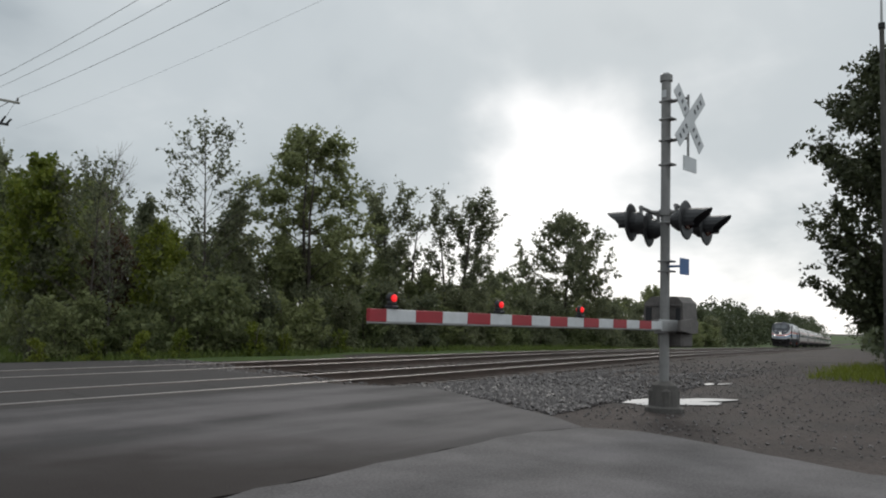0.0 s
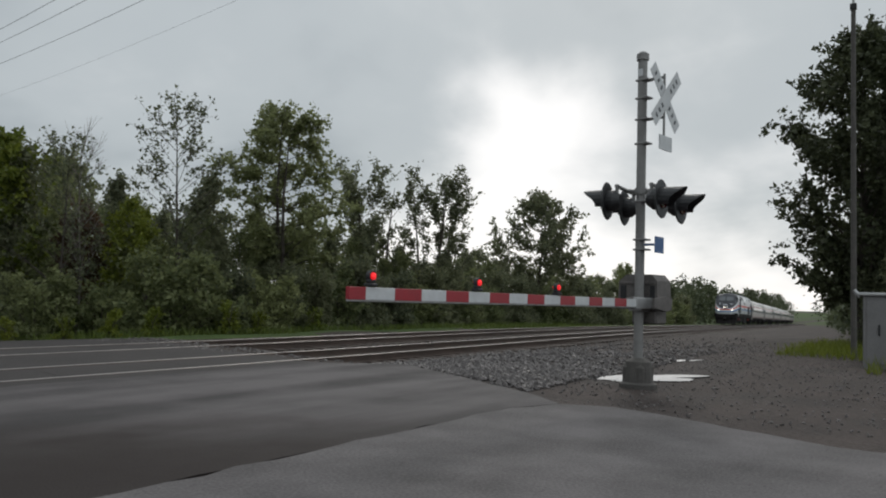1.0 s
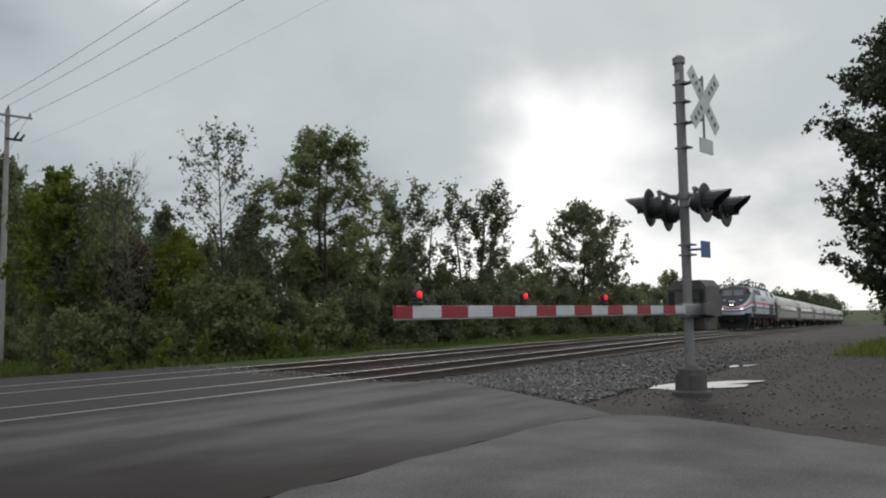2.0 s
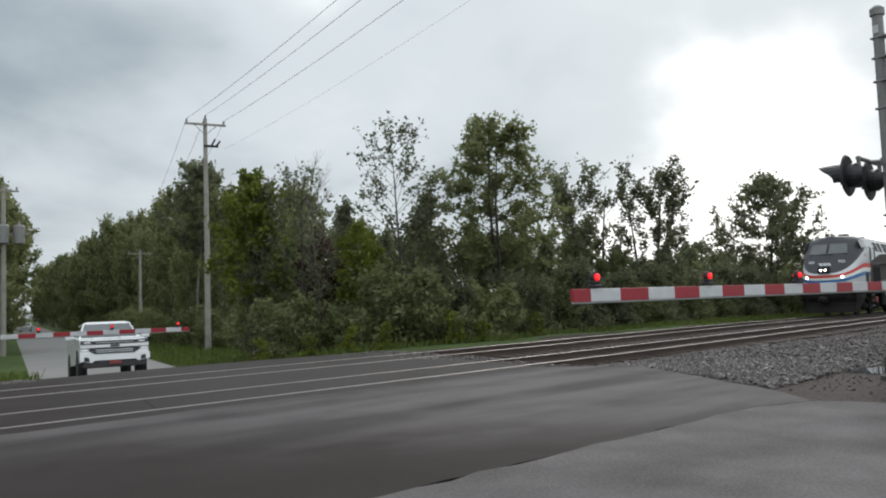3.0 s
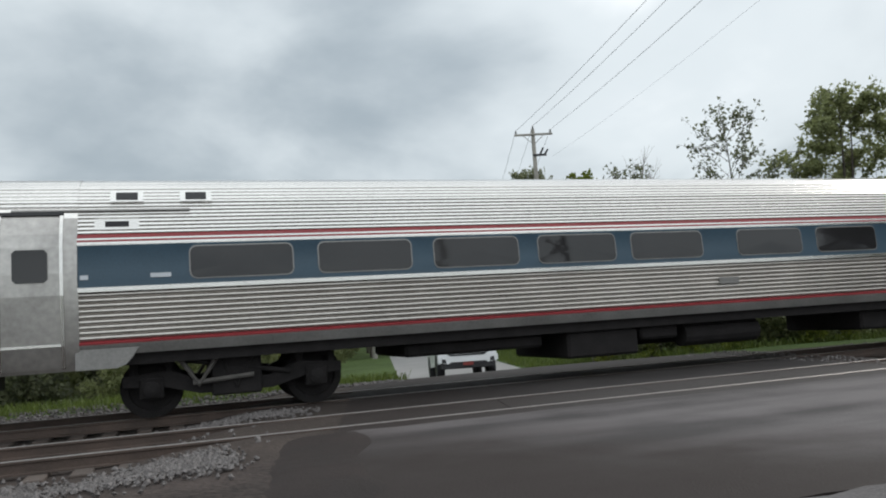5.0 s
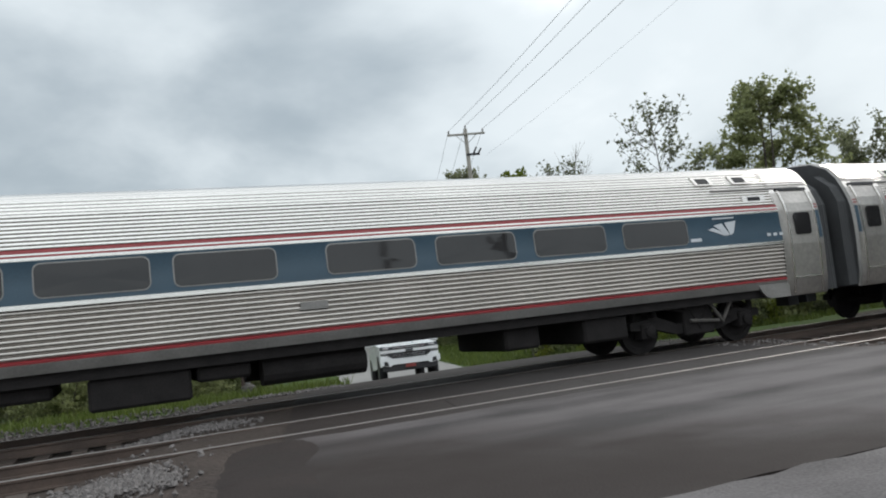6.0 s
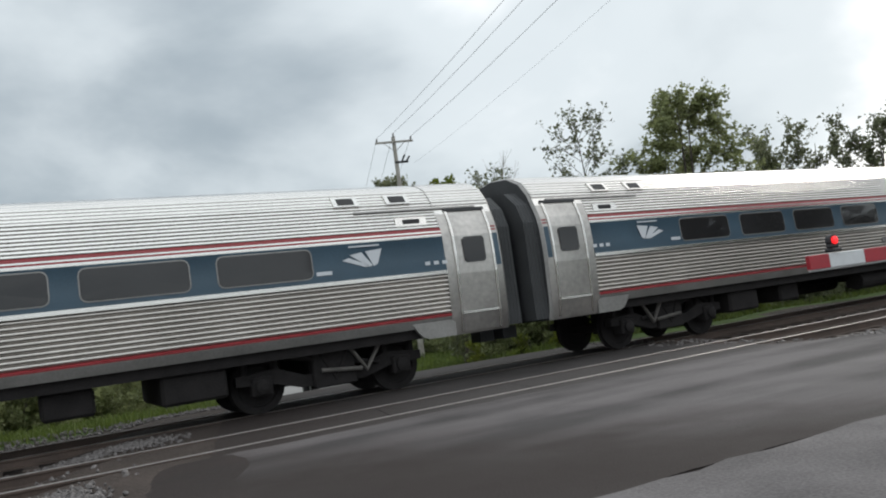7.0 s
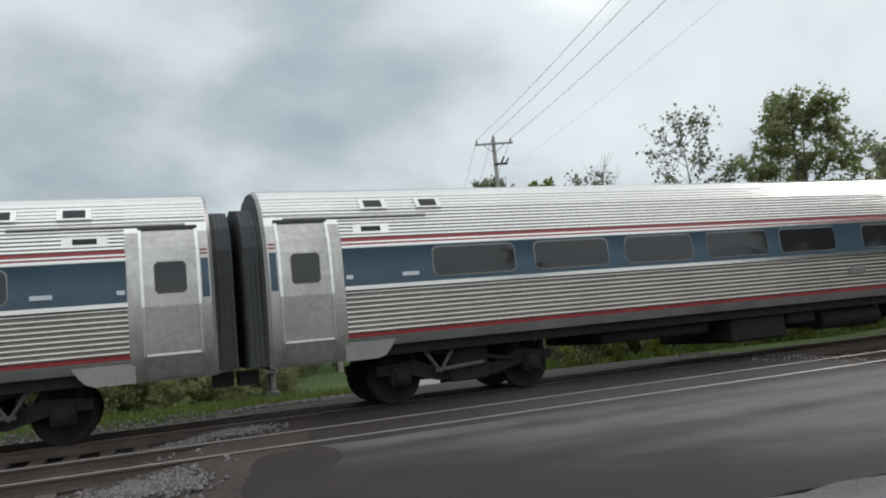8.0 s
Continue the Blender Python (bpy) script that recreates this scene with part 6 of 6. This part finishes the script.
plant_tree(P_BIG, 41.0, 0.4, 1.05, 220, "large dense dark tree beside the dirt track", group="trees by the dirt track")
plant_tree(P_SHRUB2, 33.0, 1.4, 0.8, 20, "low dark bush under the large trees", name="shrub", category="shrub", group="trees by the dirt track")
plant_tree(P_SHRUB2, 31.0, 0.5, 0.9, 80, "low dark bush under the large trees", name="shrub", category="shrub", group="trees by the dirt track")

rng = random.Random(21)
CANOPY = [(0, 1.2), (12, 1.6), (20, 2.2), (28, 2.6), (34, 3.6), (40, 4.6), (48, 5.4), (54, 6.6), (58, 8.4), (61, 8.8), (64, 9.0), (67, 7.8),
          (69, 6.6), (71, 5.4), (73, 3.8), (74.3, 2.8), (75.4, 2.8), (76.2, 5.5), (77, 7.6), (79, 7.9), (83, 6.8), (90, 6.0), (120, 5.5)]


def canopy_height(x, y):
    """How tall the woods stand at a spot: they rise towards the road and thin out along the line."""
    a, d = math.degrees(math.atan2(y, x)), math.hypot(x, y)
    for (a0, e0), (a1, e1) in zip(CANOPY, CANOPY[1:]):
        if a <= a1:
            e = e0 + (e1 - e0) * (a - a0) / (a1 - a0)
            break
    else:
        e = CANOPY[-1][1]
    return max(2.0, d * math.tan(radians(e)) + 1.3 - level(x, y))


TALL = {}
for p, h in ((P_MID, 6.4), (P_MID2, 6.8), (P_SLIM, 7.2), (P_WOOD, 11.0), (P_MAPLE, 9.0), (P_SHRUB2, 3.3), (P_SHRUB, 2.6)):
    TALL[p[0].name] = h


def grow_tree(p, x, y, lo, hi, label, group="trees along the railway"):
    size = canopy_height(x, y) / TALL[p[0].name] * rng.uniform(lo, hi)
    turn = rng.uniform(0, 360)
    if 30 < y < 81 and abs(math.degrees(math.atan2(y, x)) - 68.5) < 1.9:   # clear strip by the second pole
        return
    plant_tree(p, x, y, size, turn, label, group=group, wide=min(1.5, max(0.75, 0.85 / size ** 0.4)))


# hedgerow along the far side of the line
x = 14.6
while x < 118:
    yb = 21.6 + bend(x) + (0.0 if x > 17 else (17 - x) * 0.9)
    grow = 1.0 + 0.003 * x
    plant_tree(rng.choice((P_SHRUB, P_SHRUB2)), x, yb + rng.uniform(-0.3, 0.6), rng.uniform(0.6, 1.0) * grow, rng.uniform(0, 360),
               "dense green bush at the edge of the railway", "shrub", "shrub", wide=1.1)
    if x < 75:
        grow_tree(rng.choice((P_MID, P_MID2, P_SLIM, P_SLIM)), x + rng.uniform(-0.6, 0.6), yb + rng.uniform(2.2, 3.6), 0.6, 1.0, BROAD)
    x += 1.55 if x < 45 else 2.6 if x < 75 else 4.5
x = 15.5
while x < 60:
    grow_tree(rng.choice((P_MID, P_SLIM, P_MID2)), x, 28.5 + bend(x) + rng.uniform(-1, 2.5), 0.75, 1.1, BROAD)
    x += 2.2
for x in (62, 67, 73, 79, 86, 94, 103, 112, 124, 137):
    grow_tree(rng.choice((P_MAPLE, P_MID, P_MID)), x, 27 + bend(x) + rng.uniform(-1, 4), 0.8, 1.25, BROAD)
# woods on both sides of the road
WOODS = "woodland tree beside the country road"
for k in range(34):
    y = 33 + k * 4.2 + rng.uniform(-1, 1)
    xr = road_left(y) + 6.0
    if k < 24:
        grow_tree(rng.choice((P_WOOD, P_WOOD, P_SLIM, P_MID)), xr + 6.8 + rng.uniform(0, 2.4) + (2.5 if y < 46 else 0), y, 0.75, 1.0, WOODS, "woods by the road")
    if k % 2 == 0:
        grow_tree(P_WOOD, xr + 12 + rng.uniform(0, 5), y, 0.85, 1.05, WOODS, "woods by the road")
    plant_tree(P_SHRUB, xr + 4.4 + rng.uniform(0, 1.2) + (1.6 if y < 44 else 0), y + 2, rng.uniform(0.8, 1.1), rng.uniform(0, 360), "leafy green bush beside the country road", "shrub", "shrub", group="woods by the road")
for k in range(22):   # far along the road, close to its edge
    y = 105 + k * 11
    grow_tree(P_WOOD, road_left(y) + 6.0 + 3.6 + rng.uniform(0, 1.5), y, 0.85, 1.1, WOODS, "woods by the road")
    if y > 170:
        grow_tree(P_WOOD, road_left(y) - 4.0 - rng.uniform(0, 1.5), y, 0.85, 1.1, WOODS, "woods by the road")
for k in range(32):
    y = 36 + k * 4.5 + rng.uniform(-1, 1)
    xl = road_left(y)
    grow_tree(rng.choice((P_WOOD, P_WOOD, P_MID)), xl - (8.5 if y < 66 else 5.2) - rng.uniform(0, 2.0), y, 0.8, 1.02, WOODS, "woods by the road")
    if k < 14:
        grow_tree(P_WOOD, xl - 13 - rng.uniform(0, 4), y - 3, 0.8, 1.0, WOODS, "woods by the road")
    plant_tree(P_SHRUB, xl - 4.6 - rng.uniform(0, 1.0), y - 4, rng.uniform(0.6, 0.85), rng.uniform(0, 360), "leafy green bush beside the country road", "shrub", "shrub", group="woods by the road")
for k in range(9):
    plant_tree(rng.choice((P_SHRUB, P_SHRUB2)), -14 + k * 1.9, 27.5 + rng.uniform(-1, 1), rng.uniform(0.7, 1.0), rng.uniform(0, 360), "dense green bush at the edge of the railway", "shrub", "shrub")
    grow_tree(rng.choice((P_MID, P_WOOD)), -18 + k * 2.3, 33 + rng.uniform(-2, 3), 0.8, 1.0, BROAD)
for x, y, h, p in ((-4.5, 29.5, 0.85, P_MID), (-1.8, 28.2, 0.75, P_SLIM), (0.6, 30.5, 0.9, P_MID), (2.6, 29.0, 0.6, P_YELLOW), (-3.2, 33.0, 1.0, P_MID), (1.6, 34.0, 0.95, P_SLIM),
                   (3.8, 33.0, 0.75, P_MID), (-7.0, 30.5, 0.9, P_YELLOW), (-0.4, 37.0, 0.7, P_WOOD), (3.6, 41.0, 0.7, P_WOOD)):
    plant_tree(p, x, y, h, 37 * x, "young light green tree beside the road", group="woods by the road")
for x, y, h in ((13.9, 60.0, 0.96), (15.9, 70.0, 1.02)):
    plant_tree(P_WOOD, x, y, h, 30 * x, "light green woodland tree over the road's edge", group="woods by the road")
for x, y, s in ((2.2, 26.2, 0.6), (0.6, 25.4, 0.5), (-1.6, 25.8, 0.7), (4.2, 27.6, 0.55)):
    plant_tree(P_SHRUB, x, y, s, 50 * x, "leafy green bush beside the country road", "shrub", "shrub", group="woods by the road")
for x, y, s in ((13.2, 20.4, 0.55), (14.6, 20.2, 0.75), (16.0, 20.2, 0.8), (18.9, 20.1, 1.0), (20.6, 20.3, 0.7), (12.0, 21.2, 0.6), (24.0, 20.6, 0.8)):
    plant_tree(P_WEED, x, y, s, rng.uniform(0, 360), "small yellow-green weed at the ballast edge", "weed", "weed", group="weeds")


def scatter_leaves(name, label, spots, count, size, leaf, seed, tall):
    """Grass blades as one loose cover."""
    r = np.random.default_rng(seed)
    out = []
    for x0, x1, y0, y1, n, edge in spots:
        px, py = r.uniform(x0, x1, n), r.uniform(y0, y1, n)
        for a, b in zip(px, py):
            if edge and not edge(a, b):
                continue
            z = level(a, b) - 0.02
            h = tall * (0.4 + 0.9 * r.random())
            t = r.uniform(0, 6.28)
            dx, dy = math.cos(t) * size, math.sin(t) * size
            lx, ly = r.normal(0, 0.35, 2) * h
            out += [(a - dx, b - dy, z), (a + dx, b + dy, z), (a + dx * 0.3 + lx, b + dy * 0.3 + ly, z + h), (a - dx * 0.3 + lx, b - dy * 0.3 + ly, z + h * 0.97)]
    ob = new(name, leaf_mesh(name, np.array(out), M[leaf], 4))
    tagged(ob, label, "grass", kind="stuff")


def verge(a, b):
    return a < min(road_left(b), approach_left(b)) - 0.1 or a > max(road_right(b), approach_right(b) if b < 21.6 else 0) + 0.1


scatter_leaves("grass", "rough green roadside grass", [(-12, 10, 18.9, 33, 30000, verge), (6, 22, 33, 60, 9000, verge), (12.5, 22, 19.6, 34, 8000, verge), (20, 60, 19.9, 22, 5000, None)],
               0, 0.018, "grass", 5, 0.24)
scatter_leaves("meadow_grass", "long green grass along the country road", [(2, 24, 27, 75, 22000, verge)], 0, 0.05, "grass", 8, 0.34)
scatter_leaves("dry_grass", "thin dry grass by the dirt track", [(24, 36, -2, 3.6, 5000, None), (19, 30, -3, 1.0, 2500, None)], 0, 0.014, "leaf_yellow", 6, 0.3)


def far_woods():
    """Distant tree belts as one leafy mass."""
    r = np.random.default_rng(9)
    cs, rr = [], []
    for k in range(420):
        x = 120 + 420 * (k / 420) ** 1.3
        y = FAR_Y + bend(x) + 9 + abs(r.normal(0, 5))
        top = 4.5 + 3.5 * (0.5 + 0.5 * math.sin(x * 0.045)) * r.random() + min(6.0, max(0.0, (x - 130) * 0.035))
        cs.append((x, y, fall(min(x, 400.0)) + r.uniform(0.5, top)))
        rr.append(1.8)
    for k in range(160):
        x = 60 + 440 * k / 160
        y = bend(x) + 2 - abs(r.normal(0, 5))
        cs.append((x, y, fall(min(x, 400.0)) + r.uniform(0.5, 7 if x < 150 else 5)))
        rr.append(1.8)
    for k in range(220):
        a = r.uniform(0.03, 1.5)
        d = r.uniform(260, 420)
        cs.append((d * math.cos(a) , d * math.sin(a) + 20, -2 + r.uniform(0, 7)))
        rr.append(3.0)
    for k in range(80):
        y = 190 + 2.6 * k
        for s in (-5, 12):
            cs.append((road_left(y) + s + r.normal(0, 1.5), y, r.uniform(0, 8)))
            rr.append(2.0)
    v = leaf_tris(r, clump_points(r, np.array(cs), np.array(rr), 84000), 0.38)
    tagged(new("woodland", leaf_mesh("woodland", v, M["far_woods"])), "distant dark belt of trees along the railway and road", "woods", kind="stuff")


far_woods()


# ---- sleepers and ballast stones ----
def sleeper_mesh():
    return Geo().box(-0.115, 0.115, -1.28, 1.28, -0.30, -0.165, c=0.012).mesh("sleeper", M["tie"])


SLEEPER = sleeper_mesh()
bed = {}
for c in (NEAR_Y, FAR_Y):
    bed[c] = tagged(new("track_bed", Geo().box(-80, -79, c - 0.05, c + 0.05, -0.42, -0.40).mesh("track_bed", M["tie"])), "dark timber sleepers under the track", kind="structure")
    late = Geo()
    r = random.Random(int(c))
    for k in range(420):
        x = -9 + 0.52 * k
        s = 1.75 + ROAD_LEAN * (c - 10)
        if s - 1.2 < x < s + 9.9:
            continue
        m = pose(x, c + bend(x) + r.uniform(-0.05, 0.05), fall(x) + r.uniform(-0.012, 0.004), 0, 0, r.uniform(-1.2, 1.2) + math.degrees(bend_slope(x)))
        if x < 58:
            part("sleeper", SLEEPER, None, bed[c], at=m)
        else:
            late.add([tuple(m @ v.co) for v in SLEEPER.vertices], [tuple(p.vertices) for p in SLEEPER.polygons])
    far_part = part("far_sleepers", late, M["tie"], bed[c])
    far_part["kind"] = "stuff"


def ballast_stones():
    r = np.random.default_rng(3)
    ico = np.array([(0, 0, 1), (0.9, 0, 0.2), (0.28, 0.85, 0.15), (-0.73, 0.53, 0.25), (-0.73, -0.53, 0.1), (0.28, -0.85, 0.3), (0, 0, -0.6)])
    tri = [(0, 1, 2), (0, 2, 3), (0, 3, 4), (0, 4, 5), (0, 5, 1), (6, 2, 1), (6, 3, 2), (6, 4, 3), (6, 5, 4), (6, 1, 5)]
    v, f = [], []

    def drop(x, y, size, lift=0.0):
        a, b = r.uniform(0, 6.28), r.uniform(-0.6, 0.6)
        s = size * r.uniform(0.6, 1.35, 3)
        m = np.array(Euler((b, b * 0.7, a)).to_matrix())
        q = (ico * s) @ m.T + np.array([x, y, level(x, y) + size * 0.25 + lift])
        k = len(v)
        v.extend(q.tolist())
        f.extend((i + k, j + k, l + k) for i, j, l in tri)
    for _ in range(7000):   # shoulder beside the crossing
        y = r.uniform(4.9, 10.2)
        edge = 12.6 + (y - 8.6) * 0.62
        x = edge + 0.15 + r.exponential(4.0) + abs(r.normal(0, 0.35))
        if x < 40:
            drop(x, y, r.uniform(0.025, 0.065))
    for _ in range(2600):
        drop(r.uniform(-10, -1.6), r.uniform(8.7, 10.0), r.uniform(0.025, 0.05))
    for _ in range(9000):
        x = r.uniform(-12, 1.0) if r.random() < 0.16 else r.uniform(12.2, 45)
        y = r.uniform(10.0, 18.6)
        if min(abs(abs(y - c) - HALF_GAUGE) for c in (NEAR_Y, FAR_Y)) > 0.16:
            drop(x, bend(x) + y, r.uniform(0.025, 0.05), -0.01)
    for _ in range(6000):   # scattered over the dirt
        x = r.uniform(9.5, 30)
        y = r.uniform(-3.0, 7.0)
        if x > 9.6 + max(0.0, (y - 3.5) * 0.6):
            drop(x, y, r.uniform(0.008, 0.03))
    for _ in range(3600):   # bank of stones by the worn edge of the road
        x, y = 0.35 - r.exponential(1.7) + r.normal(0, 0.12), r.normal(9.0, 0.42)
        if y < 10.35:
            drop(x, y, r.uniform(0.016, 0.040), 0.01)
    for _ in range(2600):   # between the tracks by the end of the crossing
        x = 1.6 - r.exponential(2.6)
        y = r.normal(13.3, 0.30)
        if abs(y - 13.3) < 0.9:
            drop(x + r.normal(0, 0.25), y, r.uniform(0.018, 0.042), 0.0)
    for _ in range(2500):
        drop(r.uniform(-8, 5), r.uniform(18.0, 19.6), r.uniform(0.025, 0.05))
    me = bpy.data.meshes.new("ballast")
    me.from_pydata(v, [], f)
    me.materials.append(M["stone"])
    tagged(new("ballast", me), "loose grey crushed stone ballast beside the rails", "gravel", kind="stuff")


ballast_stones()


# small gains and losses of the train against an even pace, in metres: time, distance
DRIFT = [(0.0, -1.2), (3.0, -1.0), (4.0, -0.9), (4.5, -0.13), (6.0, -0.35), (6.5, 0.45), (7.0, 0.05), (7.5, 0.53), (8.0, -0.06)]


def drift(t):
    for (t0, d0), (t1, d1) in zip(DRIFT, DRIFT[1:]):
        if t <= t1:
            return d0 + (d1 - d0) * smooth(t0, t1, t)
    return 0.0


def motions():
    """The train runs through from the far end of the line."""
    times = [0.25 * k for k in range(33)]
    mid = TAIL_AT - 0.45 - LOCO_LEN / 2
    walk(LOCO, [(t, body_pose(mid - SPEED * t + drift(t))) for t in times])
    for k, ob in enumerate(COACHES):
        mid = TAIL_AT + PITCH * k + 0.38 + COACH_LEN / 2
        walk(ob, [(t, body_pose(mid - SPEED * t + drift(t), k in (3, 5))) for t in times])


motions()
